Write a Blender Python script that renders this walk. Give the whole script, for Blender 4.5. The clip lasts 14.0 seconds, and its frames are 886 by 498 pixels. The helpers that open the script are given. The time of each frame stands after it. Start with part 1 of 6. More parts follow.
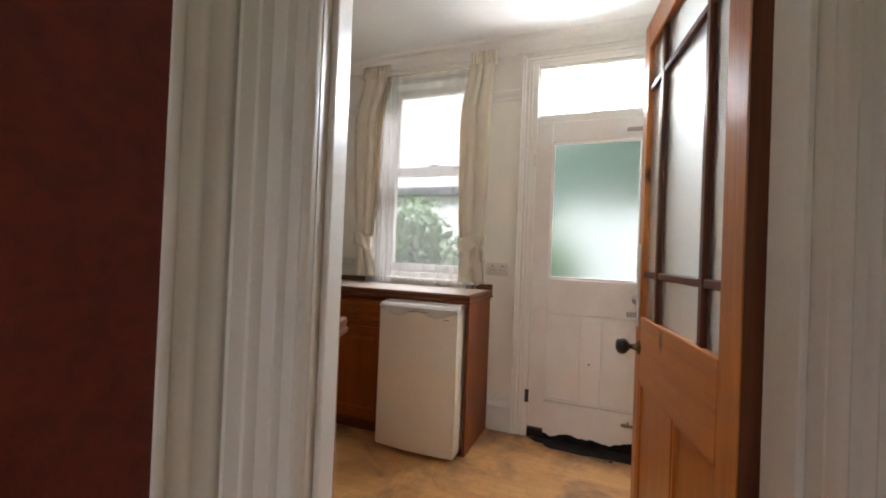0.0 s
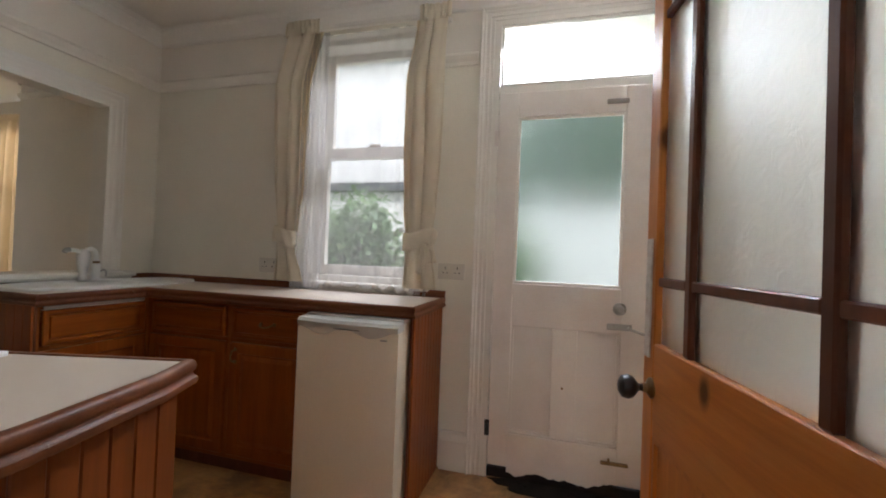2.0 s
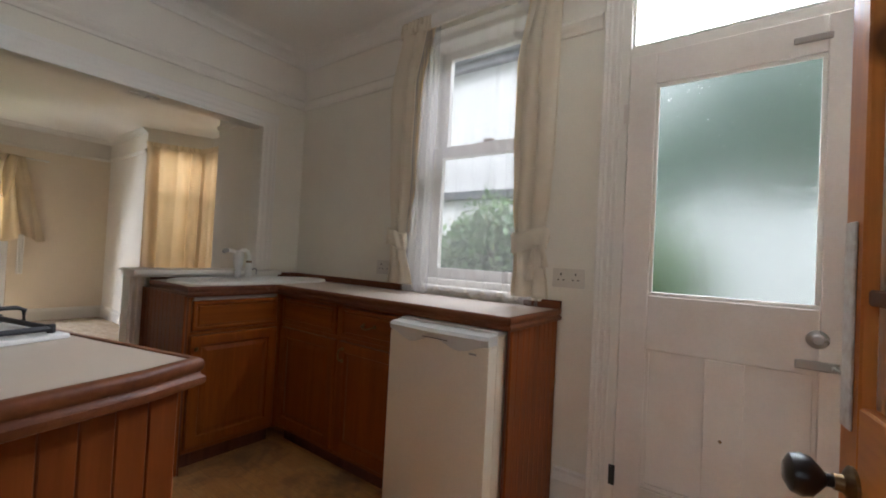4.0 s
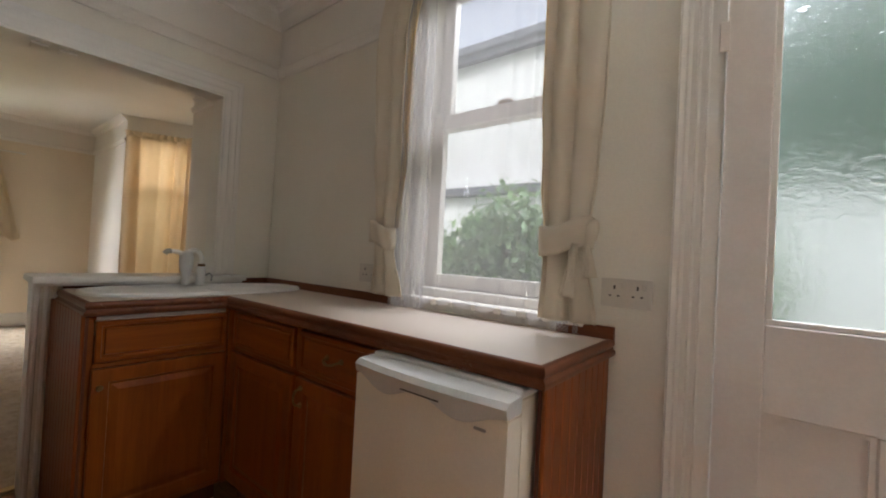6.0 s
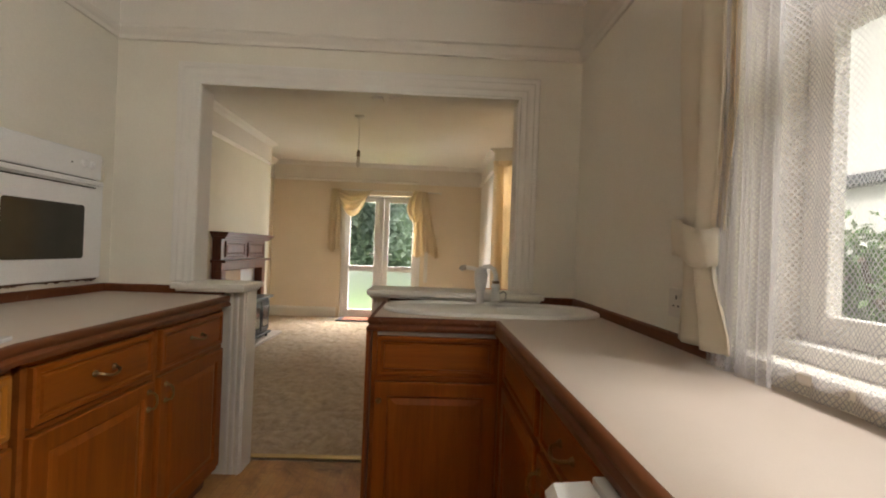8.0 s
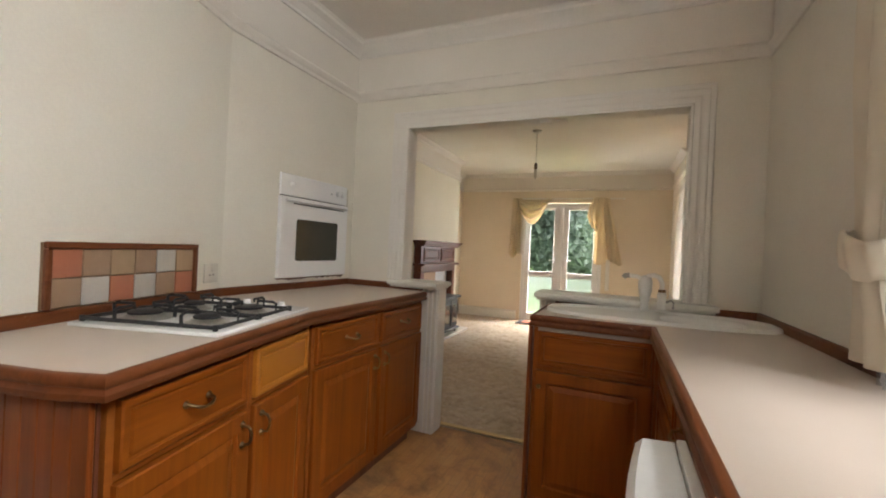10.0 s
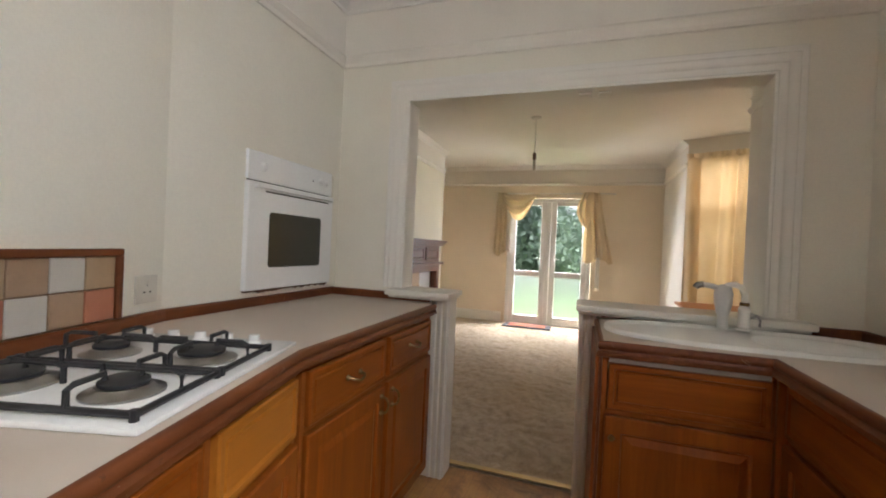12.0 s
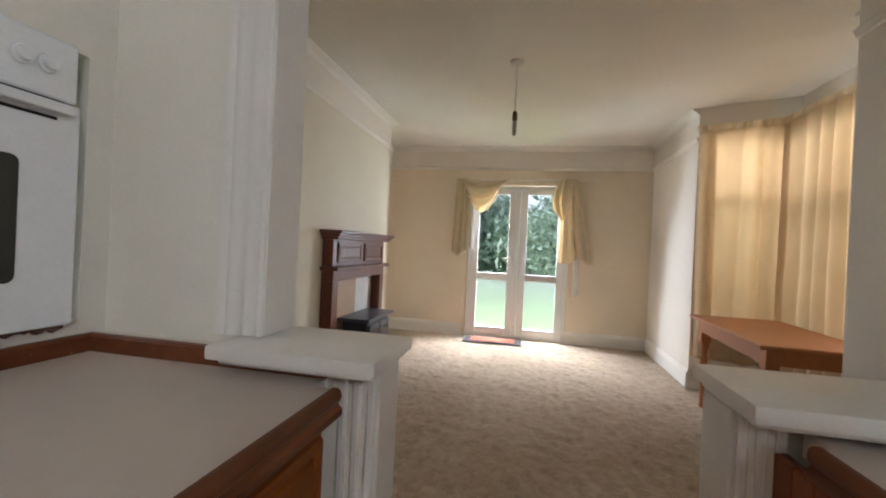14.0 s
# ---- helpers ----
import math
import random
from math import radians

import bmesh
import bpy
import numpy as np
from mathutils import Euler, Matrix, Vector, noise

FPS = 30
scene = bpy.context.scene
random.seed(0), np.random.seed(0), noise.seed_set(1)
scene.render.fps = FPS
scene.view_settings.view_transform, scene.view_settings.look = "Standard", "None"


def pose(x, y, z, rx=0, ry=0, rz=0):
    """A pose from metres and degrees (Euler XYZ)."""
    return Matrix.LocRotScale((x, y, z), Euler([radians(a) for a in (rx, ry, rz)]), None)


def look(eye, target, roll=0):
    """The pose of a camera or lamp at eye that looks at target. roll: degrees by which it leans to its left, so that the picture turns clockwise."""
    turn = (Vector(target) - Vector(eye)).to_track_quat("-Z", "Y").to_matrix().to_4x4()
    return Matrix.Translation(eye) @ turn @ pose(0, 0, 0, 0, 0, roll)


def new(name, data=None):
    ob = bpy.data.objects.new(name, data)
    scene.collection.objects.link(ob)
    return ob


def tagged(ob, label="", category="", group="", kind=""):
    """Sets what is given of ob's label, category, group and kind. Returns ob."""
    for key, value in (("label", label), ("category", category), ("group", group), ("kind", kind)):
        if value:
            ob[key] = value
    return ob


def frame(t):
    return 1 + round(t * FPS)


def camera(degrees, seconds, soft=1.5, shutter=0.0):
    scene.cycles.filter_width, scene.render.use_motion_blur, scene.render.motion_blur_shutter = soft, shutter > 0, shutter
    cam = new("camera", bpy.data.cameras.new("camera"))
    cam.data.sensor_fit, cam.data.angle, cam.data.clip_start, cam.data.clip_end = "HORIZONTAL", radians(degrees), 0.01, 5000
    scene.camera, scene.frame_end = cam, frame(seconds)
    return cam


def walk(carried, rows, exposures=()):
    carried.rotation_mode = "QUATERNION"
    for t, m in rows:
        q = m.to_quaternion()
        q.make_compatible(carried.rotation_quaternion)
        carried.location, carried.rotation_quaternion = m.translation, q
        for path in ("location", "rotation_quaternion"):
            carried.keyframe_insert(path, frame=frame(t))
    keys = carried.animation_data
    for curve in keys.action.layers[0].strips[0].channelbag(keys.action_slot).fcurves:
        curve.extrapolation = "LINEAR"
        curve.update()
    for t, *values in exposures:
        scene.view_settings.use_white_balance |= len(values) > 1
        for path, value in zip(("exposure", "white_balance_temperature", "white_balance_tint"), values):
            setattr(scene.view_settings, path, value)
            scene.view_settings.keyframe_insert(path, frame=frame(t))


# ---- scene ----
cam = camera(93.6, 14.0, soft=1.9)
EXPOSURES = [(0, 1.4, 6050, 10), (0.5, 1.18, 6450, 10), (1.5, 1.05, 6250, 10), (2.5, 0.88, 5800, 10), (5.5, 0.92, 5900, 10), (6.5, 0.85, 6250, 10), (7.5, 1.0, 6500, 10),
             (8.0, 1.1, 6900, 10), (8.5, 1.22, 7150, 10), (9.0, 1.27, 6600, 10), (11.5, 1.32, 6350, 10), (12.5, 1.32, 5950, 10), (14.0, 1.27, 5750, 10)]
SKY, SUN, NET_COVER = 0.15, 1.7, 0.18
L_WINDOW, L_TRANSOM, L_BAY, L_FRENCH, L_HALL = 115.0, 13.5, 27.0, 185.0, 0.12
PATH = [
    (0, (0.171, 0.437, 1.128), (-0.562, 2.297, 1.15), 2.3),
    (0.5, (0.118, 0.433, 1.112), (-0.369, 2.373, 1.144), 2.4),
    (1, (0.121, 0.548, 1.167), (-0.357, 2.49, 1.204), 2.4),
    (1.5, (0.101, 0.713, 1.152), (-0.373, 2.656, 1.174), 2.5),
    (2, (0.061, 0.952, 1.129), (-0.479, 2.878, 1.158), 2.2),
    (2.5, (0.078, 1.104, 1.146), (-0.629, 2.975, 1.16), 2.3),
    (3, (0.155, 1.179, 1.136), (-0.843, 2.913, 1.162), 2.6),
    (3.2, (0.178, 1.192, 1.125), (-0.946, 2.846, 1.162), 2.6),
    (5.5, (-0.012, 1.608, 1.102), (-1.233, 3.191, 1.141), 3.1),
    (6, (-0.146, 1.786, 1.129), (-1.396, 3.348, 1.159), 3.0),
    (6.5, (-0.282, 1.975, 1.151), (-1.734, 3.351, 1.158), 3.1),
    (7, (-0.364, 2.169, 1.144), (-2.099, 3.165, 1.145), 2.1),
    (7.5, (-0.399, 2.271, 1.176), (-2.321, 2.827, 1.163), 2.1),
    (8, (-0.448, 2.362, 1.158), (-2.447, 2.425, 1.165), 2.2),
    (8.5, (-0.294, 2.445, 1.154), (-2.255, 2.055, 1.17), 2.4),
    (9, (-0.16, 2.517, 1.179), (-2.036, 1.825, 1.192), 2.7),
    (11.3, (-0.258, 2.288, 1.157), (-2.086, 1.478, 1.152), 2.7),
    (11.5, (-0.33, 2.208, 1.166), (-2.179, 1.446, 1.158), 2.7),
    (12, (-0.548, 2.083, 1.185), (-2.444, 1.446, 1.173), 2.6),
    (12.5, (-0.865, 2.008, 1.162), (-2.792, 1.474, 1.148), 2.7),
    (13, (-1.179, 1.911, 1.19), (-3.128, 1.464, 1.178), 2.5),
    (13.5, (-1.475, 1.823, 1.196), (-3.432, 1.41, 1.183), 2.6),
    (14, (-1.776, 1.738, 1.164), (-3.733, 1.324, 1.157), 2.7),
]
walk(cam, [(t, look(eye, target, roll)) for t, eye, target, roll in PATH], EXPOSURES)

# ---- world and light ----
world = bpy.data.worlds.new("world")
scene.world = world
world.use_nodes = True
wn, wl = world.node_tree.nodes, world.node_tree.links
wn.clear()
sky = wn.new("ShaderNodeTexSky")
sky.sky_type, sky.sun_disc = "NISHITA", False
sky.sun_elevation, sky.sun_rotation = radians(42), radians(150)
sky.dust_density, sky.air_density = 4.0, 1.0
soft_sky = wn.new("ShaderNodeHueSaturation")
soft_sky.inputs["Saturation"].default_value = 0.25
wbg = wn.new("ShaderNodeBackground")
wbg.inputs["Strength"].default_value = SKY
wout = wn.new("ShaderNodeOutputWorld")
wl.new(sky.outputs[0], soft_sky.inputs["Color"])
wl.new(soft_sky.outputs[0], wbg.inputs["Color"])
wl.new(wbg.outputs[0], wout.inputs["Surface"])

sun = new("sun", bpy.data.lights.new("sun", "SUN"))
sun.data.energy, sun.data.angle, sun.data.color = SUN, radians(15), (1.0, 0.95, 0.88)
sun.matrix_world = look((4.5, -7.8, 8), (0, 0, 0))


def opening_light(name, m, w, h, watts, colour=(0.97, 0.97, 1.0)):
    """An added area lamp standing in for the sky's light through an opening, in it or outside it out of view, shining
    along its own -z.
    """
    l = bpy.data.lights.new(name, "AREA")
    l.shape, l.size, l.size_y, l.energy, l.color = "RECTANGLE", w, h, watts, colour
    o = new(name, l)
    o.matrix_world = m
    return o


opening_light("light_kitchen_window", look((-1.04, 5.2, 3.88), (-1.04, 2.9, 1.35)), 2.0, 0.75, L_WINDOW)
opening_light("light_transom", look((0.108, 3.215, 2.175), (-0.20, 1.7, 0.95)), 0.72, 0.24, L_TRANSOM)
opening_light("light_bay_side", look((-6.35, 4.1, 2.1), (-5.3, 3.2, 1.2)), 0.7, 1.0, L_BAY * 0.6)
opening_light("light_bay_front", look((-4.95, 4.9, 2.5), (-4.95, 3.2, 1.2)), 1.5, 0.8, L_BAY)
opening_light("light_french_doors", look((-8.25, 1.55, 2.75), (-6.0, 1.55, 0.6)), 1.3, 0.6, L_FRENCH)
# added fill lamps beside the doors, out of view, brightening the living room walls
opening_light("fill_french_side", look((-8.5, 3.0, 1.5), (-6.2, 0.9, 1.3)), 0.9, 1.6, L_FRENCH * 0.4)
opening_light("fill_french_far_side", look((-8.5, 0.0, 1.5), (-5.4, 2.4, 1.4)), 0.8, 1.6, L_FRENCH * 0.5)
opening_light("light_hall", look((0.2, -1.62, 1.6), (0.2, 1.0, 1.2)), 0.8, 1.2, L_HALL)


# ---- materials ----
def nodes_of(name):
    m = bpy.data.materials.new(name)
    m.use_nodes = True
    t = m.node_tree
    return m, t.nodes, t.links, t.nodes["Principled BSDF"]


def coords(N, L, scale, space="Object", rot=(0, 0, 0)):
    tc, mp = N.new("ShaderNodeTexCoord"), N.new("ShaderNodeMapping")
    mp.inputs["Scale"].default_value = scale
    mp.inputs["Rotation"].default_value = rot
    if space == "World":
        geo = N.new("ShaderNodeNewGeometry")
        L.new(geo.outputs["Position"], mp.inputs["Vector"])
    else:
        L.new(tc.outputs[space], mp.inputs["Vector"])
    return mp.outputs[0]


def noise_tex(N, L, vec, scale, detail=4.0, rough=0.55, distortion=0.0):
    n = N.new("ShaderNodeTexNoise")
    n.inputs["Scale"].default_value, n.inputs["Detail"].default_value = scale, detail
    n.inputs["Roughness"].default_value, n.inputs["Distortion"].default_value = rough, distortion
    L.new(vec, n.inputs["Vector"])
    return n.outputs["Fac"]


def ramp(N, L, fac, stops):
    r = N.new("ShaderNodeValToRGB")
    el = r.color_ramp.elements
    while len(el) < len(stops):
        el.new(0.5)
    for e, (p, c) in zip(el, stops):
        e.position, e.color = p, (*c, 1)
    L.new(fac, r.inputs[0])
    return r.outputs[0]


def mix(N, L, fac, a, b, blend="MIX"):
    m = N.new("ShaderNodeMix")
    m.data_type, m.blend_type = "RGBA", blend
    for sock, v in ((m.inputs[0], fac), (m.inputs[6], a), (m.inputs[7], b)):
        if isinstance(v, (int, float)):
            sock.default_value = v
        elif isinstance(v, tuple):
            sock.default_value = (*v, 1)
        else:
            L.new(v, sock)
    return m.outputs[2]


def bump(N, L, b, fac, strength, distance=0.002):
    n = N.new("ShaderNodeBump")
    n.inputs["Strength"].default_value, n.inputs["Distance"].default_value = strength, distance
    L.new(fac, n.inputs["Height"])
    L.new(n.outputs[0], b.inputs["Normal"])


def plain(name, c, c2=None, rough=0.5, metal=0.0, scale=6.0, fine=120.0, relief=0.15, sheen=0.0):
    """Paint, plaster, plastic or metal: two tones in soft patches, fine relief, uneven gloss."""
    m, N, L, b = nodes_of(name)
    c2 = c2 or tuple(v * 0.88 for v in c)
    v = coords(N, L, (1, 1, 1), "World")
    big, small = noise_tex(N, L, v, scale, 5, 0.6), noise_tex(N, L, v, fine, 3)
    col = ramp(N, L, big, [(0.32, c2), (0.62, c)])
    col = mix(N, L, 0.12, col, ramp(N, L, small, [(0.35, tuple(x * 0.7 for x in c)), (0.65, c)]))
    L.new(col, b.inputs["Base Color"])
    mr = N.new("ShaderNodeMapRange")
    mr.inputs[3].default_value, mr.inputs[4].default_value = max(rough - 0.08, 0.02), min(rough + 0.1, 1)
    L.new(big, mr.inputs[0])
    L.new(mr.outputs[0], b.inputs["Roughness"])
    b.inputs["Metallic"].default_value = metal
    b.inputs["Sheen Weight"].default_value = sheen
    if relief:
        bump(N, L, b, small, relief, 0.001)
    return m


def wood(name, dark, mid, light, grain=(2, 2, 14), rough=0.35, across="z", knots=False, worn=False):
    """Varnished timber with grain along one axis."""
    m, N, L, b = nodes_of(name)
    s = {"x": (1.2, 18, 18), "y": (18, 1.2, 18), "z": (18, 18, 1.2)}[across]
    v = coords(N, L, s)
    info = N.new("ShaderNodeObjectInfo")
    shift = N.new("ShaderNodeVectorMath")
    shift.operation = "ADD"
    spread = N.new("ShaderNodeMath")
    spread.operation, spread.inputs[1].default_value = "MULTIPLY", 37.0
    L.new(info.outputs["Random"], spread.inputs[0])
    L.new(v, shift.inputs[0])
    L.new(spread.outputs[0], shift.inputs[1])
    v = shift.outputs[0]
    broad = noise_tex(N, L, v, 0.9, 6, 0.62, 1.2)
    fine = noise_tex(N, L, v, 5.5, 5, 0.7, 0.3)
    col = ramp(N, L, broad, [(0.28, dark), (0.5, mid), (0.72, light)])
    col = mix(N, L, 0.22, col, ramp(N, L, fine, [(0.3, dark), (0.7, light)]))
    tone = ramp(N, L, info.outputs["Random"], [(0.0, (0.93, 0.92, 0.91)), (1.0, (1.0, 1.0, 1.0))])
    col = mix(N, L, 1.0, col, tone, "MULTIPLY")
    if knots:
        kv = coords(N, L, (5.0, 5.0, 3.2))
        vo = N.new("ShaderNodeTexVoronoi")
        vo.inputs["Scale"].default_value = 1.0
        L.new(kv, vo.inputs["Vector"])
        col = mix(N, L, ramp(N, L, vo.outputs["Distance"], [(0.06, (1, 1, 1)), (0.13, (0, 0, 0))]), col, tuple(x * 0.35 for x in dark))
    if worn:
        wv = coords(N, L, (1, 1, 1), "World")
        chips = noise_tex(N, L, wv, 22.0, 6, 0.75, 0.5)
        col = mix(N, L, ramp(N, L, chips, [(0.645, (0, 0, 0)), (0.69, (0.7, 0.7, 0.7))]), col, (0.34, 0.22, 0.15))
        col = mix(N, L, ramp(N, L, chips, [(0.30, (0.6, 0.6, 0.6)), (0.38, (0, 0, 0))]), col, (0.05, 0.02, 0.012))
    L.new(col, b.inputs["Base Color"])
    mr = N.new("ShaderNodeMapRange")
    mr.inputs[3].default_value, mr.inputs[4].default_value = rough - 0.08, rough + 0.12
    L.new(broad, mr.inputs[0])
    L.new(mr.outputs[0], b.inputs["Roughness"])
    b.inputs["Specular IOR Level"].default_value = 0.28
    bump(N, L, b, fine, 0.12, 0.001)
    return m


def cloth(name, c, c2, through_c, weave=900.0, translucent=0.35, rough=0.9):
    m, N, L, b = nodes_of(name)
    v = coords(N, L, (1, 1, 1), "World")
    col = ramp(N, L, noise_tex(N, L, v, 5, 4), [(0.3, c2), (0.65, c)])
    L.new(col, b.inputs["Base Color"])
    b.inputs["Roughness"].default_value = rough
    b.inputs["Sheen Weight"].default_value = 0.15
    bump(N, L, b, noise_tex(N, L, v, weave, 2), 0.25, 0.001)
    tr, ms = N.new("ShaderNodeBsdfTranslucent"), N.new("ShaderNodeMixShader")
    tr.inputs["Color"].default_value = (*through_c, 1)
    ms.inputs[0].default_value = translucent
    L.new(b.outputs[0], ms.inputs[1])
    L.new(tr.outputs[0], ms.inputs[2])
    L.new(ms.outputs[0], N["Material Output"].inputs["Surface"])
    return m


def net_cloth(name):
    """White net: threads in a diamond lace over open holes."""
    m, N, L, b = nodes_of(name)
    b.inputs["Base Color"].default_value = (0.86, 0.83, 0.82, 1)
    b.inputs["Roughness"].default_value = 0.9
    uv = N.new("ShaderNodeTexCoord")
    sep = N.new("ShaderNodeSeparateXYZ")
    L.new(uv.outputs["UV"], sep.inputs[0])

    def math_node(op, a, c):
        n = N.new("ShaderNodeMath")
        n.operation = op
        for i, q in enumerate((a, c)):
            if isinstance(q, (int, float)):
                n.inputs[i].default_value = q
            else:
                L.new(q, n.inputs[i])
        return n.outputs[0]

    u, w = math_node("MULTIPLY", sep.outputs[0], 62.0), math_node("MULTIPLY", sep.outputs[1], 62.0)
    a = math_node("PINGPONG", math_node("ADD", u, w), 0.5)
    c = math_node("PINGPONG", math_node("SUBTRACT", u, w), 0.5)
    thread = math_node("LESS_THAN", math_node("MINIMUM", a, c), 0.13)
    cover = math_node("ADD", math_node("MULTIPLY", thread, 0.26), NET_COVER)
    clear, glow, cl = N.new("ShaderNodeBsdfTransparent"), N.new("ShaderNodeBsdfTranslucent"), N.new("ShaderNodeMixShader")
    glow.inputs["Color"].default_value = (0.66, 0.63, 0.63, 1)
    cl.inputs[0].default_value = 0.5
    L.new(b.outputs[0], cl.inputs[1])
    L.new(glow.outputs[0], cl.inputs[2])
    out = N.new("ShaderNodeMixShader")
    L.new(cover, out.inputs[0])
    L.new(clear.outputs[0], out.inputs[1])
    L.new(cl.outputs[0], out.inputs[2])
    L.new(out.outputs[0], N["Material Output"].inputs["Surface"])
    return m


def glass(name, rough=0.0, tint=(0.97, 0.99, 0.98), ripple=0.0, scale=40.0, clear=0.0):
    m, N, L, b = nodes_of(name)
    b.inputs["Base Color"].default_value = (*tint, 1)
    b.inputs["Roughness"].default_value = rough
    b.inputs["Transmission Weight"].default_value = 1.0
    b.inputs["IOR"].default_value = 1.45
    if ripple:
        v = coords(N, L, (1, 1, 1), "World")
        n1 = noise_tex(N, L, v, scale, 3, 0.6, 1.0)
        bump(N, L, b, n1, ripple, 0.004)
    if clear:
        tr, ms = N.new("ShaderNodeBsdfTransparent"), N.new("ShaderNodeMixShader")
        ms.inputs[0].default_value = clear
        L.new(b.outputs[0], ms.inputs[1])
        L.new(tr.outputs[0], ms.inputs[2])
        L.new(ms.outputs[0], N["Material Output"].inputs["Surface"])
    return m


def floor_sheet(name):
    """Worn vinyl in small wood-look blocks, darker where dirt has gathered and black where it has rotted away by the back door."""
    m, N, L, b = nodes_of(name)
    v = coords(N, L, (1, 1, 1), "World")
    ch = N.new("ShaderNodeTexBrick")
    ch.offset, ch.inputs["Scale"].default_value = 0.5, 1.0
    ch.inputs["Brick Width"].default_value, ch.inputs["Row Height"].default_value = 0.15, 0.05
    ch.inputs["Mortar Size"].default_value = 0.0025
    ch.inputs["Color1"].default_value, ch.inputs["Color2"].default_value = (0.64, 0.33, 0.11, 1), (0.54, 0.26, 0.08, 1)
    ch.inputs["Mortar"].default_value = (0.48, 0.24, 0.085, 1)
    L.new(v, ch.inputs["Vector"])
    grain = noise_tex(N, L, coords(N, L, (4, 30, 4), "World"), 4, 5)
    col = mix(N, L, 0.3, ch.outputs["Color"], ramp(N, L, grain, [(0.3, (0.38, 0.17, 0.055)), (0.7, (0.66, 0.38, 0.15))]))
    dirt = noise_tex(N, L, v, 3.2, 6, 0.65, 0.6)
    col = mix(N, L, ramp(N, L, dirt, [(0.47, (0, 0, 0)), (0.66, (0.75, 0.75, 0.75))]), col, (0.17, 0.10, 0.055))
    pale = noise_tex(N, L, v, 5.5, 6, 0.7, 1.5)
    col = mix(N, L, ramp(N, L, pale, [(0.52, (0, 0, 0)), (0.74, (0.5, 0.5, 0.5))]), col, (0.68, 0.42, 0.18))
    # black rot spreading from the foot of the back door
    sep = N.new("ShaderNodeVectorMath")
    sep.operation = "DISTANCE"
    sq = N.new("ShaderNodeVectorMath")
    sq.operation = "MULTIPLY"
    sq.inputs[1].default_value = (0.55, 1.0, 1.0)
    L.new(v, sq.inputs[0])
    L.new(sq.outputs[0], sep.inputs[0])
    sep.inputs[1].default_value = (0.2 * 0.55, 3.12, 0.0)
    wob = N.new("ShaderNodeMath")
    wob.operation = "MULTIPLY_ADD"
    wob.inputs[1].default_value = 0.42
    L.new(noise_tex(N, L, v, 7.0, 6, 0.7, 0.8), wob.inputs[0])
    L.new(sep.outputs["Value"], wob.inputs[2])
    col = mix(N, L, ramp(N, L, wob.outputs[0], [(0.26, (0.95, 0.95, 0.95)), (0.36, (0.55, 0.55, 0.55)), (0.50, (0, 0, 0))]), col, (0.035, 0.022, 0.014))
    L.new(col, b.inputs["Base Color"])
    L.new(ramp(N, L, dirt, [(0.3, (0.33, 0.33, 0.33)), (0.7, (0.6, 0.6, 0.6))]), b.inputs["Roughness"])
    bump(N, L, b, grain, 0.1, 0.001)
    return m


def carpet_pile(name):
    m, N, L, b = nodes_of(name)
    v = coords(N, L, (1, 1, 1), "World")
    big, mid, fine = noise_tex(N, L, v, 2.2, 4), noise_tex(N, L, v, 14, 5, 0.7, 1.0), noise_tex(N, L, v, 160, 3)
    col = ramp(N, L, mid, [(0.3, (0.22, 0.135, 0.065)), (0.5, (0.46, 0.335, 0.205)), (0.7, (0.63, 0.50, 0.345))])
    col = mix(N, L, 0.25, col, ramp(N, L, big, [(0.35, (0.33, 0.235, 0.135)), (0.65, (0.58, 0.47, 0.335))]))
    col = mix(N, L, 0.2, col, ramp(N, L, fine, [(0.3, (0.3, 0.23, 0.15)), (0.7, (0.7, 0.6, 0.48))]))
    L.new(col, b.inputs["Base Color"])
    b.inputs["Roughness"].default_value = 1.0
    b.inputs["Sheen Weight"].default_value = 0.2
    bump(N, L, b, fine, 0.7, 0.006)
    return m


def leaf_mat(name, a, c):
    m, N, L, b = nodes_of(name)
    geo = N.new("ShaderNodeNewGeometry")
    L.new(ramp(N, L, geo.outputs["Random Per Island"], [(0.0, a), (1.0, c)]), b.inputs["Base Color"])
    b.inputs["Roughness"].default_value = 0.55
    tr, ms = N.new("ShaderNodeBsdfTranslucent"), N.new("ShaderNodeMixShader")
    tr.inputs["Color"].default_value = (c[0] * 1.2, c[1] * 1.3, c[2], 1)
    ms.inputs[0].default_value = 0.25
    L.new(b.outputs[0], ms.inputs[1])
    L.new(tr.outputs[0], ms.inputs[2])
    L.new(ms.outputs[0], N["Material Output"].inputs["Surface"])
    return m


WALL_K = plain("cream wall paint", (0.80, 0.755, 0.65), (0.76, 0.71, 0.605), 0.75, scale=2.0, relief=0.1)
WALL_L = plain("warm cream wall paint", (0.81, 0.70, 0.55), (0.77, 0.66, 0.51), 0.8, scale=2.0, relief=0.1)
WALL_TOP = plain("off-white frieze paint", (0.82, 0.77, 0.69), (0.78, 0.73, 0.65), 0.75, scale=2.0, relief=0.1)
WHITE = plain("white gloss paint", (0.79, 0.755, 0.69), (0.765, 0.725, 0.655), 0.38, scale=4.0, relief=0.06)
CEIL = plain("ceiling paint", (0.82, 0.79, 0.74), (0.78, 0.75, 0.69), 0.85, scale=1.5, fine=70, relief=0.35)
RED = plain("dark red wallpaper", (0.17, 0.022, 0.010), (0.10, 0.012, 0.006), 0.7, scale=34, fine=150, relief=0.9)
DOORPAINT = plain("aged white door paint", (0.76, 0.71, 0.66), (0.68, 0.61, 0.55), 0.4, scale=3.0, relief=0.1)
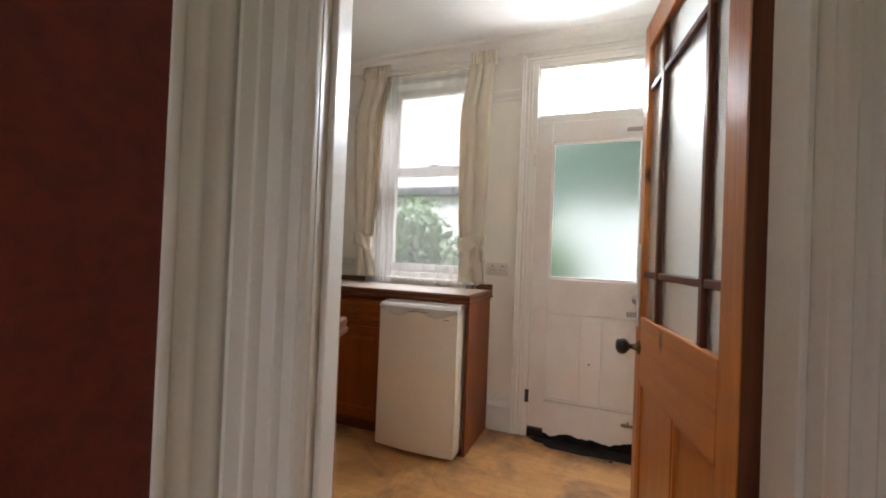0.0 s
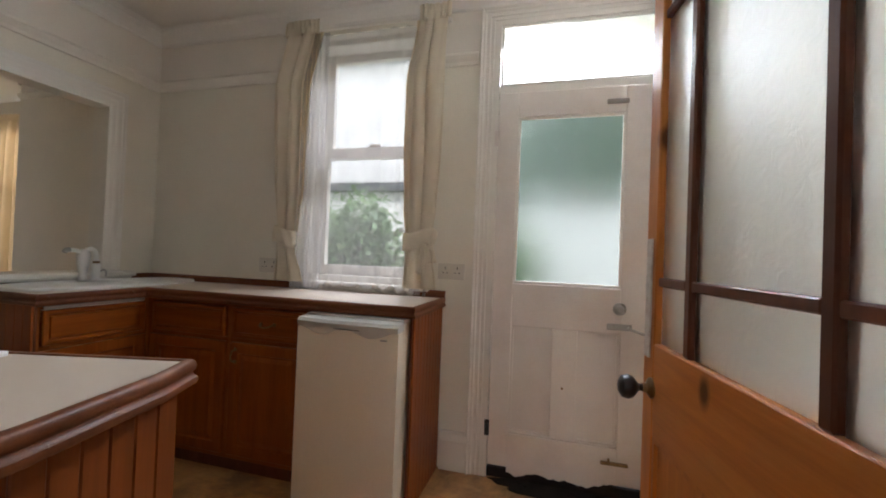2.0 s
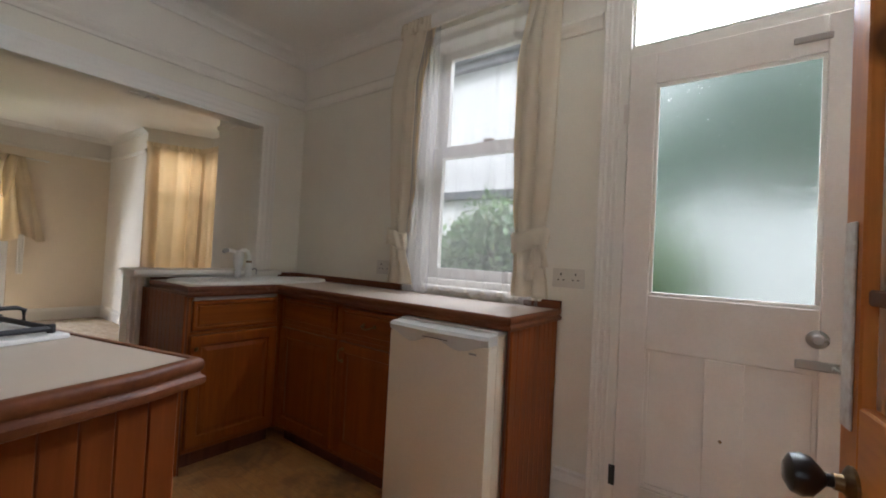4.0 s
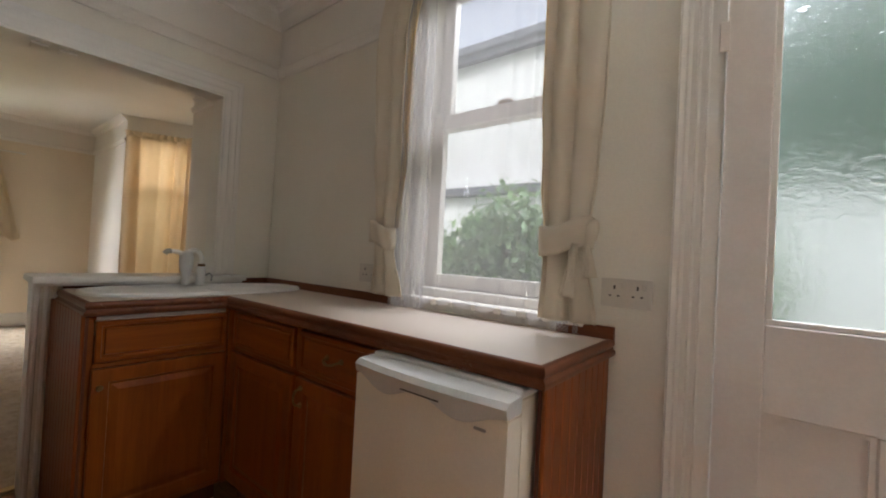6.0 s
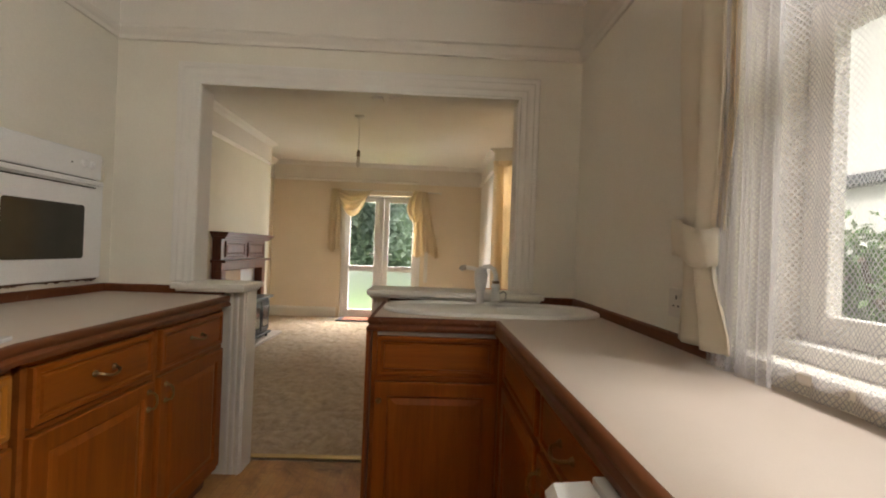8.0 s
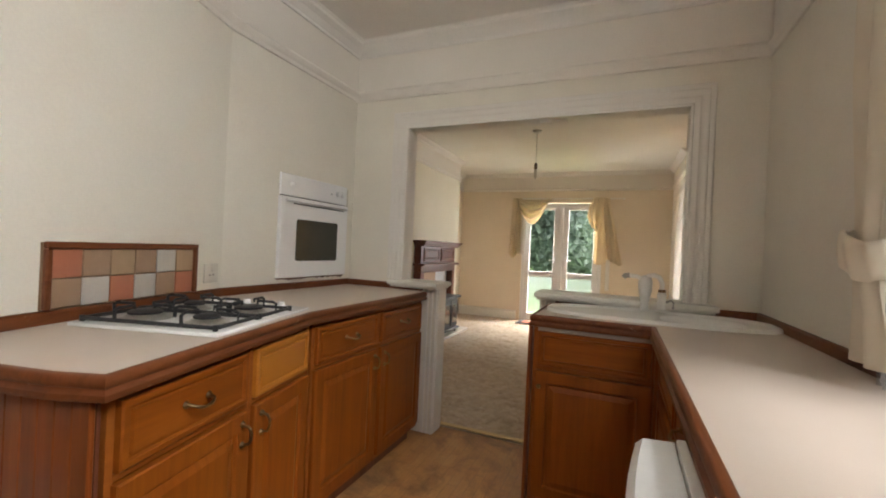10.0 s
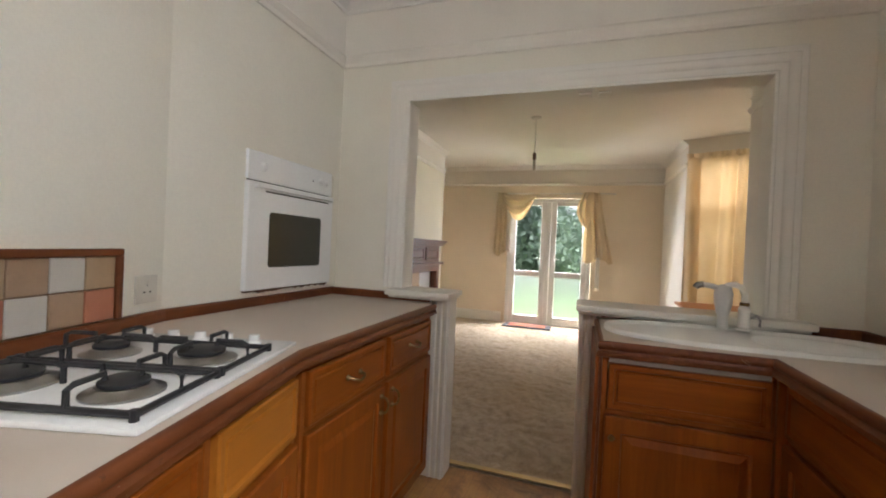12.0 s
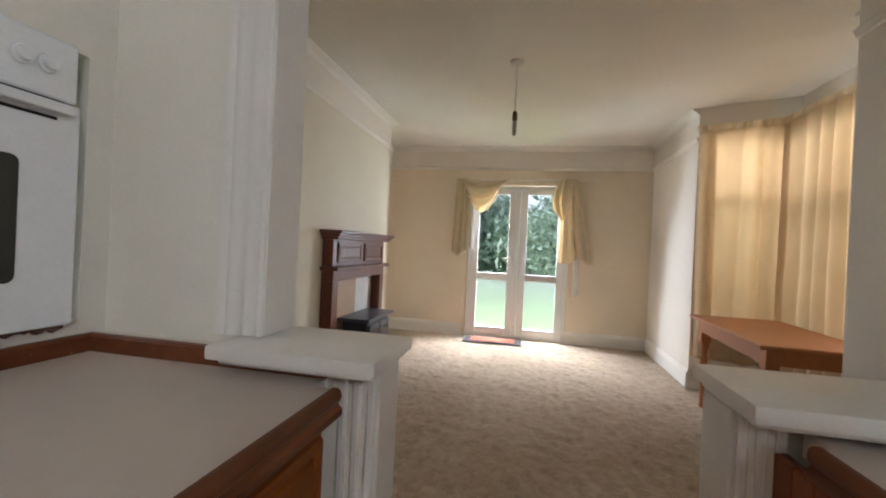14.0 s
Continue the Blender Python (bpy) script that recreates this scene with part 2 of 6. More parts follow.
PINE = wood("varnished pine", (0.36, 0.110, 0.020), (0.53, 0.180, 0.035), (0.64, 0.25, 0.058), across="z", rough=0.3, knots=True)
PINE_X = wood("varnished pine rail", (0.36, 0.110, 0.020), (0.53, 0.180, 0.035), (0.64, 0.25, 0.058), across="x", rough=0.3, knots=True)
# dark pine of the glazing bars, also used to colour shade onto the door edge
PINE_DARK = wood("dark stained pine and shaded edge", (0.07, 0.022, 0.010), (0.12, 0.038, 0.016), (0.17, 0.055, 0.022), across="z", rough=0.35)
CAB = wood("cabinet oak stain", (0.18, 0.040, 0.004), (0.255, 0.066, 0.006), (0.325, 0.094, 0.009), across="z", rough=0.38)
CAB_X = wood("drawer oak stain", (0.18, 0.040, 0.004), (0.255, 0.066, 0.006), (0.325, 0.094, 0.009), across="x", rough=0.38)
CAB_FRAME = wood("unit frame oak stain", (0.21, 0.053, 0.008), (0.28, 0.080, 0.012), (0.34, 0.105, 0.017), across="x", rough=0.38)
CAB_GOLD = wood("paler oak stain", (0.35, 0.12, 0.013), (0.41, 0.147, 0.017), (0.46, 0.172, 0.022), across="x", rough=0.38)
TRIM = wood("worktop edge timber", (0.10, 0.029, 0.010), (0.15, 0.045, 0.014), (0.20, 0.064, 0.020), across="x", rough=0.4, worn=True)
BOARD = wood("matchboard timber", (0.15, 0.034, 0.007), (0.22, 0.055, 0.009), (0.29, 0.080, 0.015), across="z", rough=0.4)
TABLEWOOD = wood("orange table timber", (0.40, 0.155, 0.06), (0.46, 0.19, 0.075), (0.52, 0.225, 0.09), across="x", rough=0.45)
MAHOG = wood("dark mahogany", (0.085, 0.027, 0.014), (0.145, 0.046, 0.024), (0.21, 0.074, 0.040), across="z", rough=0.3)
LAMI = plain("beige laminate", (0.58, 0.49, 0.41), (0.54, 0.45, 0.37), 0.38, scale=5.0, fine=400, relief=0.05)
FRIDGE = plain("cream fridge enamel", (0.82, 0.76, 0.64), (0.80, 0.735, 0.61), 0.35, scale=2.0, relief=0.03)
FRIDGE_GREY = plain("pale grey plastic", (0.64, 0.63, 0.59), rough=0.4, relief=0.03)
ENAMEL = plain("white enamel", (0.87, 0.86, 0.84), (0.84, 0.83, 0.81), 0.22, scale=3.0, relief=0.02)
SINKW = plain("white sink acrylic", (0.87, 0.86, 0.82), (0.85, 0.835, 0.79), 0.5, scale=4.0, relief=0.0)
IRON = plain("black cast iron", (0.022, 0.022, 0.024), rough=0.5, fine=300, relief=0.3)
BLACK_GLASS = plain("dark oven glass", (0.045, 0.042, 0.030), rough=0.08, relief=0.0)
STEEL = plain("brushed steel", (0.40, 0.39, 0.37), rough=0.3, metal=1.0, relief=0.05)
BRASS = plain("aged brass", (0.30, 0.20, 0.10), (0.16, 0.10, 0.045), 0.35, metal=1.0, scale=40, relief=0.1)
KNOBBLACK = plain("black ebonised knob", (0.018, 0.014, 0.013), rough=0.25, relief=0.02)
PLASTIC = plain("white plastic", (0.74, 0.73, 0.70), rough=0.35, relief=0.02)
FINGER = plain("chipped china", (0.72, 0.70, 0.67), (0.50, 0.42, 0.38), 0.3, scale=45, relief=0.05)
SOCKET = plain("yellowed socket plastic", (0.66, 0.61, 0.53), (0.62, 0.57, 0.48), 0.4, relief=0.02)
PINHOLE = plain("shadowed pin hole", (0.10, 0.085, 0.07), rough=0.8)
UPVC = plain("white window plastic", (0.80, 0.79, 0.78), (0.78, 0.77, 0.76), 0.3, relief=0.02)
ROT = plain("black rotted timber", (0.022, 0.016, 0.013), (0.008, 0.006, 0.005), 0.95, scale=14, fine=90, relief=1.0)
GAPDARK = plain("dark gap", (0.02, 0.015, 0.01), rough=0.9)
TILES = [plain("terracotta tile", (0.42, 0.155, 0.085), (0.36, 0.125, 0.07), rough=0.35, relief=0.05), plain("tan tile", (0.37, 0.245, 0.155), (0.31, 0.20, 0.125), rough=0.35, relief=0.05),
         plain("pale grey tile", (0.54, 0.50, 0.45), (0.48, 0.44, 0.39), rough=0.35, relief=0.05), plain("ochre tile", (0.40, 0.275, 0.165), (0.34, 0.23, 0.13), rough=0.35, relief=0.05)]
GROUT = plain("brown grout", (0.22, 0.14, 0.08), rough=0.9)
CURTAIN = cloth("cream lined curtain", (0.76, 0.69, 0.56), (0.70, 0.63, 0.50), (0.80, 0.66, 0.44), translucent=0.16)
CURTAIN_L = cloth("golden thin curtain", (0.71, 0.59, 0.43), (0.63, 0.51, 0.35), (0.90, 0.75, 0.54), translucent=0.48)
# gold of window light through one layer, put into the cloth's colour
BACKLIT = cloth("golden backlit curtain edge", (0.70, 0.59, 0.42), (0.64, 0.53, 0.36), (0.84, 0.69, 0.44), translucent=0.3)
SWAG = cloth("gold swag fabric", (0.74, 0.64, 0.48), (0.64, 0.54, 0.38), (0.86, 0.72, 0.48), translucent=0.35)
NET = net_cloth("white net")
CLEAR = glass("clear glass", 0.0, clear=0.97)
FROST = glass("frosted door glass", 0.22, (0.90, 0.96, 0.95), ripple=0.8, scale=48)
FROST_PLAIN = glass("frosted transom glass", 0.45, (0.70, 0.75, 0.74), ripple=0.2, scale=70)
RIPPLE = glass("rippled door glass", 0.34, (0.92, 0.96, 0.95), ripple=0.42, scale=27)
VINYL = floor_sheet("worn block vinyl")
CARPET = carpet_pile("beige carpet")
STRIP = plain("brass threshold", (0.62, 0.46, 0.22), rough=0.35, metal=1.0)
GRASS_G = plain("lawn", (0.19, 0.29, 0.085), (0.15, 0.24, 0.065), 0.9, scale=3, fine=80, relief=0.6)
PAVE = plain("pale concrete path", (0.34, 0.33, 0.31), (0.27, 0.26, 0.245), 0.85, scale=3, relief=0.4)
GARDENWALL = plain("weathered pale garden wall", (0.36, 0.36, 0.355), (0.28, 0.28, 0.27), 0.9, scale=2, relief=0.4)
RENDERW = plain("weathered white render", (0.50, 0.50, 0.49), (0.42, 0.42, 0.41), 0.9, scale=2, relief=0.4)
FENCE = plain("weathered grey fence", (0.20, 0.19, 0.175), (0.13, 0.12, 0.11), 0.9, scale=7, relief=0.5)
ROOFD = plain("dark roof edge", (0.06, 0.065, 0.075), rough=0.7)
LEAF = leaf_mat("ivy leaves", (0.04, 0.085, 0.03), (0.11, 0.19, 0.06))
# garden haze is put into this leaf green by paling and bluing it
LEAF_HAZE = leaf_mat("hazed tree leaves", (0.12, 0.17, 0.14), (0.22, 0.29, 0.24))
BARK = plain("bark", (0.09, 0.065, 0.045), (0.05, 0.036, 0.026), 0.95, scale=20, relief=1.0)
MATRED = plain("rust doormat weave", (0.34, 0.11, 0.055), (0.26, 0.08, 0.04), 0.95, scale=40, fine=300, relief=0.8)
MATDARK = plain("dark doormat border", (0.055, 0.05, 0.055), rough=0.95, fine=300, relief=0.8)
PRINT_GREY = plain("grey stain", (0.35, 0.31, 0.28), rough=0.6)


# ---- building helpers ----
def box(bm, x0, x1, y0, y1, z0, z1, bevel=0.0, seg=1):
    r = bmesh.ops.create_cube(bm, size=1.0)
    vs = r["verts"]
    bmesh.ops.scale(bm, vec=(x1 - x0, y1 - y0, z1 - z0), verts=vs)
    bmesh.ops.translate(bm, vec=((x0 + x1) / 2, (y0 + y1) / 2, (z0 + z1) / 2), verts=vs)
    if bevel:
        es = list({e for v in vs for e in v.link_edges})
        bmesh.ops.bevel(bm, geom=es, offset=bevel, segments=seg, affect="EDGES", profile=0.6)
    return bm


def cyl(bm, p0, p1, r0, r1=None, seg=16):
    p0, p1 = Vector(p0), Vector(p1)
    d = p1 - p0
    m = Matrix.Translation((p0 + p1) / 2) @ d.to_track_quat("Z", "Y").to_matrix().to_4x4()
    bmesh.ops.create_cone(bm, cap_ends=True, segments=seg, radius1=r0, radius2=r0 if r1 is None else r1, depth=d.length, matrix=m)
    return bm


def lathe(bm, prof, seg=20, at=(0, 0, 0), m=None):
    """Turns (radius, height) pairs round the z axis."""
    rings = []
    for r, z in prof:
        ring = []
        for k in range(seg):
            a = 2 * math.pi * k / seg
            p = Vector((r * math.cos(a), r * math.sin(a), z))
            p = m @ p if m else p + Vector(at)
            ring.append(bm.verts.new(p))
        rings.append(ring)
    for a, b in zip(rings, rings[1:]):
        for k in range(seg):
            bm.faces.new((a[k], a[(k + 1) % seg], b[(k + 1) % seg], b[k]))
    bm.faces.new(rings[0][::-1])
    bm.faces.new(rings[-1])
    return bm


def tube(bm, pts, r, seg=8):
    """A round bar along a line of points."""
    pts = [Vector(p) for p in pts]
    rings = []
    for i, p in enumerate(pts):
        d = (pts[min(i + 1, len(pts) - 1)] - pts[max(i - 1, 0)]).normalized()
        q = d.to_track_quat("Z", "Y")
        rings.append([bm.verts.new(p + q @ Vector((r * math.cos(2 * math.pi * k / seg), r * math.sin(2 * math.pi * k / seg), 0))) for k in range(seg)])
    for a, b in zip(rings, rings[1:]):
        for k in range(seg):
            bm.faces.new((a[k], a[(k + 1) % seg], b[(k + 1) % seg], b[k]))
    bm.faces.new(rings[0][::-1])
    bm.faces.new(rings[-1])
    return bm


def sweep(bm, path, prof, m=None):
    """Runs a closed profile of (offset to the left of the path, height) along a flat path, with mitred corners."""
    path = [Vector((p[0], p[1])) for p in path]
    rings = []
    for i, p in enumerate(path):
        d0 = (p - path[i - 1]).normalized() if i else None
        d1 = (path[i + 1] - p).normalized() if i < len(path) - 1 else None
        d0, d1 = d0 or d1, d1 or d0
        n0, n1 = Vector((-d0.y, d0.x)), Vector((-d1.y, d1.x))
        n = (n0 + n1).normalized()
        n /= max(n.dot(n0), 0.3)
        ring = []
        for u, h in prof:
            q = Vector((p.x + n.x * u, p.y + n.y * u, h))
            ring.append(bm.verts.new(m @ q if m else q))
        rings.append(ring)
    k = len(prof)
    for a, b in zip(rings, rings[1:]):
        for j in range(k):
            bm.faces.new((a[j], a[(j + 1) % k], b[(j + 1) % k], b[j]))
    bm.faces.new(rings[0][::-1])
    bm.faces.new(rings[-1])
    bmesh.ops.recalc_face_normals(bm, faces=bm.faces[:])
    return bm


def slab(bm, poly, z0, z1):
    """An upright prism over a polygon."""
    lo = [bm.verts.new((x, y, z0)) for x, y in poly]
    hi = [bm.verts.new((x, y, z1)) for x, y in poly]
    bm.faces.new(lo[::-1])
    bm.faces.new(hi)
    for i in range(len(poly)):
        j = (i + 1) % len(poly)
        bm.faces.new((lo[i], lo[j], hi[j], hi[i]))
    bmesh.ops.recalc_face_normals(bm, faces=bm.faces[:])
    return bm


def mesh_of(name, bm, material, smooth=False):
    me = bpy.data.meshes.new(name)
    bm.to_mesh(me)
    bm.free()
    me.materials.append(material)
    if smooth:
        me.polygons.foreach_set("use_smooth", [True] * len(me.polygons))
        me.set_sharp_from_angle(angle=radians(40))
    return me


def part(name, bm, material, parent=None, label="", at=None, smooth=False):
    """One bmesh as one object, under a thing or a part."""
    ob = new(name, mesh_of(name, bm, material, smooth))
    if parent:
        ob.parent = parent
    if at:
        ob.matrix_basis = at
    if label:
        ob["label"] = label
    return ob


def thing(name, m, label, category, group="", kind=""):
    e = new(name)
    e.empty_display_size = 0.05
    e.matrix_basis = m
    return tagged(e, label, category, group, kind)


def setting(name, bm, material, label, category, smooth=False):
    return tagged(part(name, bm, material, smooth=smooth), label, category, kind="structure")


def B():
    return bmesh.new()


def wall_mesh(length, height, thick, openings=(), z0=0.0):
    """A wall along +x from the origin, its room face at y = 0 and its body behind it (y < 0), with openings cut through."""
    bm = B()
    xs = sorted({0.0, length, *[o[0] for o in openings], *[o[1] for o in openings]})
    zs = sorted({z0, height, *[o[2] for o in openings], *[o[3] for o in openings]})

    def solid(i, k):
        if not (0 <= i < len(xs) - 1 and 0 <= k < len(zs) - 1):
            return False
        cx, cz = (xs[i] + xs[i + 1]) / 2, (zs[k] + zs[k + 1]) / 2
        return not any(o[0] < cx < o[1] and o[2] < cz < o[3] for o in openings)

    def quad(*ps):
        bm.faces.new([bm.verts.new(p) for p in ps])

    for i in range(len(xs) - 1):
        for k in range(len(zs) - 1):
            if not solid(i, k):
                continue
            a, b, c, d = xs[i], xs[i + 1], zs[k], zs[k + 1]
            quad((a, 0, c), (b, 0, c), (b, 0, d), (a, 0, d))
            quad((a, -thick, c), (a, -thick, d), (b, -thick, d), (b, -thick, c))
            if not solid(i - 1, k):
                quad((a, 0, c), (a, 0, d), (a, -thick, d), (a, -thick, c))
            if not solid(i + 1, k):
                quad((b, 0, c), (b, -thick, c), (b, -thick, d), (b, 0, d))
            if not solid(i, k - 1):
                quad((a, 0, c), (a, -thick, c), (b, -thick, c), (b, 0, c))
            if not solid(i, k + 1):
                quad((a, 0, d), (b, 0, d), (b, -thick, d), (a, -thick, d))
    bmesh.ops.remove_doubles(bm, verts=bm.verts[:], dist=1e-5)
    bmesh.ops.recalc_face_normals(bm, faces=bm.faces[:])
    return bm


def wall(name, m, length, height, thick, openings, material, label):
    ob = setting(name, wall_mesh(length, height, thick, openings), material, label, "wall")
    ob.matrix_basis = m
    return ob

# ---- structure: kitchen ----
SKEW = pose(-1.55, 0.78, 0, 0, 0, 15.5)          # the slanted wall with the tiles and the hall door
KC, LC = 2.525, 2.53                               # ceiling heights of kitchen and living room
wall("wall_south", pose(-2.56, 0.78, 0), 1.01, KC, 0.18, [(0.06, 0.67, 0.97, 1.54)], WALL_K, "cream painted kitchen wall with built-in oven")
wall("wall_door", SKEW, 2.48, KC, 0.13, [(1.255, 2.09, 0.0, 2.04)], WALL_K, "cream painted slanted wall with the hall doorway")
wall("wall_east", pose(0.84, 1.44, 0, 0, 0, 90), 1.67, KC, 0.12, [], WALL_K, "plain cream kitchen side wall")
wall("wall_north", pose(0.84, 3.11, 0, 0, 0, 180), 3.40, KC, 0.28,
     [(1.47, 2.29, 0.95, 2.40), (0.33, 1.11, 0.0, 2.38)], WALL_K, "cream painted outside wall with window and back door")
wall("wall_opening", pose(-2.56, 3.11, 0, 0, 0, -90), 2.36, KC, 0.115,
     [(0.31, 1.01, 0.925, 1.95), (1.01, 1.67, 0.0, 1.95), (1.67, 1.93, 0.925, 1.95)], WALL_K, "cream wall with a wide opening over two low walls")

floor = setting("floor_kitchen", slab(B(), [(-2.70, 0.62), (-1.5, 0.62), (0.84, 1.26), (0.84, 3.3), (-2.70, 3.3)], -0.12, 0.0), VINYL, "worn orange-brown block-patterned vinyl kitchen floor", "floor")
setting("floor_hall", slab(B(), [(-0.62, -1.7), (0.96, -1.7), (0.96, 1.29), (0.84, 1.255), (-0.62, 0.862)], -0.12, -0.001), VINYL, "worn vinyl hall floor", "floor")
setting("ceiling_kitchen", box(B(), -2.70, 0.96, 0.5, 3.4, KC, KC + 0.12), CEIL, "off-white kitchen ceiling", "ceiling")
setting("ceiling_hall", box(B(), -0.62, 0.96, -1.7, 0.5, KC, KC + 0.12), CEIL, "off-white hall ceiling", "ceiling")

# cornice, picture rail and frieze of the kitchen: path with the room to the left
KPATH = [(0.84, 3.11), (-2.56, 3.11), (-2.56, 0.78), (-1.55, 0.78), (0.84, 1.443), (0.84, 3.11)]
setting("cornice_kitchen", sweep(B(), KPATH, [(0, KC), (0, KC - 0.085), (0.012, KC - 0.085), (0.016, KC - 0.07), (0.045, KC - 0.04), (0.075, KC - 0.022), (0.08, KC - 0.01), (0.095, KC)]), CEIL, "plaster cornice round the kitchen ceiling", "cornice")
# both break at the back door and at the window
RAIL_RUNS = [[(-0.386, 3.11), (-0.615, 3.11)], [(-1.465, 3.11), (-2.56, 3.11), (-2.56, 0.78), (-1.55, 0.78), (0.84, 1.443), (0.84, 3.11)]]
RAIL_K = [(0, 2.145), (0.010, 2.147), (0.014, 2.165), (0.024, 2.18), (0.030, 2.195), (0.022, 2.208), (0.012, 2.216), (0, 2.218)]
FRIEZE_K = [(0, 2.218), (0.003, 2.218), (0.003, KC - 0.085), (0, KC - 0.085)]
for nm, prof, lb, ct in (("picture_rail_kitchen", RAIL_K, "painted wooden picture rail", "picture rail"), ("frieze_kitchen", FRIEZE_K, "off-white frieze above the kitchen picture rail", "frieze")):
    bm = B()
    for run in RAIL_RUNS:
        sweep(bm, run, prof)
    setting(nm, bm, WALL_TOP, lb, ct)
SKIRT = [(0, 0), (0.02, 0), (0.02, 0.15), (0.026, 0.155), (0.022, 0.17), (0.012, 0.185), (0.012, 0.20), (0, 0.205)]
setting("baseboard", sweep(B(), [(-0.355, 3.11), (-0.52, 3.11)], SKIRT), WHITE, "white moulded skirting beside the back door", "skirting")

# dark rot on the floor at the back door
bm = B()
ring = []
for k in range(40):
    a = 2 * math.pi * k / 40
    r = 1 + 0.35 * noise.noise(Vector((math.cos(a) * 3.2, math.sin(a) * 3.2, 3.1))) + 0.12 * noise.noise(Vector((math.cos(a) * 9, math.sin(a) * 9, 1)))
    ring.append((0.13 + 0.34 * r * math.cos(a), 3.07 + 0.085 * r * math.sin(a)))
slab(bm, [(x, min(y, 3.105)) for x, y in ring], 0.001, 0.006)
for k in range(30):
    x, y = random.uniform(-0.28, 0.48), random.uniform(2.96, 3.09)
    s = random.uniform(0.004, 0.013)
    box(bm, x - s, x + s, y - s * 0.6, y + s * 0.6, 0.005, 0.008 + s * 0.35, 0.002)
tagged(part("rotted_floor_patch", bm, ROT), "black crumbling rotted patch of floor at the back door", "damage")

# ---- structure: hall ----
wall("wall_hall_left", pose(-0.40, 0.93, 0, 0, 0, -90), 2.53, KC, 0.12, [], RED, "dark red papered hall wall")
wall("wall_hall_right", pose(0.84, -1.6, 0, 0, 0, 90), 2.84, KC, 0.12, [], WALL_K, "plain cream hall wall")
wall("wall_hall_back", pose(-0.62, -1.6, 0), 1.58, KC, 0.12, [(0.40, 1.24, 1.0, 2.25)], WALL_K, "plain cream hall end wall")


def flutes(w, d):
    """Half of a moulded architrave profile: (across, proud)."""
    rows = [(0, 0), (0, 0.45), (0.03, 0.60), (0.08, 0.68), (0.12, 0.60), (0.14, 0.42), (0.30, 0.40), (0.33, 0.52), (0.38, 0.62), (0.42, 0.55), (0.44, 0.48),
            (0.60, 0.50), (0.64, 0.66), (0.70, 0.80), (0.76, 0.74), (0.78, 0.64), (0.84, 0.78), (0.91, 1.0), (0.97, 0.95), (1, 0.70), (1, 0)]
    return [(a * w, b * d) for a, b in rows]


def architrave(name, m, path, w, d, material, label):
    """Moulding round an opening: path in the wall's own plane (along, up), its inner edge on the path."""
    ob = setting(name, sweep(B(), path, flutes(w, d), Matrix(((1, 0, 0, 0), (0, 0, 1, 0), (0, 1, 0, 0), (0, 0, 0, 1)))), material, label, "architrave", smooth=True)
    ob.matrix_basis = m
    return ob


# hall doorway: lining, architraves on both faces, wide outer moulding at the red wall
S0, S1 = 1.285, 2.06
door_lining = thing("door_lining", SKEW, "white painted door lining", "door frame", kind="structure")
for a, b, s in ((S0 - 0.03, S0, 1), (S1, S1 + 0.03, -1)):
    part("jamb", box(B(), a, b, -0.135, 0.005, 0, 2.0095, 0.003), WHITE, door_lining)
    e = b if s > 0 else a - 0.012
    part("stop", box(B(), e, e + 0.012, -0.10, -0.06, 0, 2.005, 0.002), WHITE, door_lining)
part("head", box(B(), S0 - 0.03, S1 + 0.03, -0.135, 0.005, 2.01, 2.04, 0.003), WHITE, door_lining)
architrave("trim_hall_door", SKEW @ pose(0, -0.13, 0) @ Matrix.Diagonal((1, -1, 1, 1)), [(S0 - 0.002, 0), (S0 - 0.002, 2.012), (S1 + 0.002, 2.012), (S1 + 0.002, 0)], 0.125, 0.042, WHITE, "white moulded architrave on the hall side")
architrave("trim_kitchen_door", SKEW, [(S0 - 0.012, 0), (S0 - 0.012, 2.022), (S1 + 0.012, 2.022), (S1 + 0.012, 0)], 0.085, 0.022, WHITE, "white moulded architrave on the kitchen side")
bm = slab(B(), [(-0.40 + d, 0.828 + a) for a, d in flutes(0.13, 0.013)], 0.0, 2.3)
setting("trim_hall_corner", bm, WHITE, "white moulded upright beside the red wall", "architrave", smooth=True)

o = tagged(part("switch_block", box(B(), 2.222, 2.29, -0.152, -0.1305, 1.30, 1.43, 0.004), MAHOG), "brown wooden light switch block on the hall wall", "switch")
o.matrix_basis = SKEW

# ---- glazed pine door, standing open into the kitchen ----
# local: x from the hinge along the leaf, y = 0 its hall face and +y its kitchen face, z up
DOOR = Matrix.Translation((0.406, 1.355, 0.008)) @ Matrix.Rotation(radians(99.2), 4, "Z") @ Matrix.Diagonal((1, -1, 1, 1))
door_1 = thing("door_1", DOOR, "open varnished pine door with rippled glass panes", "door", kind="structure")
W, H, T = 0.79, 1.985, 0.042
XS = W - 0.062                                     # inner edge of the narrow lock stile


def leaf_box(name, x0, x1, z0, z1, mtl, y0=0.0, y1=T, bev=0.003, label="", parent=None):
    return part(name, box(B(), x0, x1, y0, y1, z0, z1, bev), mtl, parent or door_1, label)


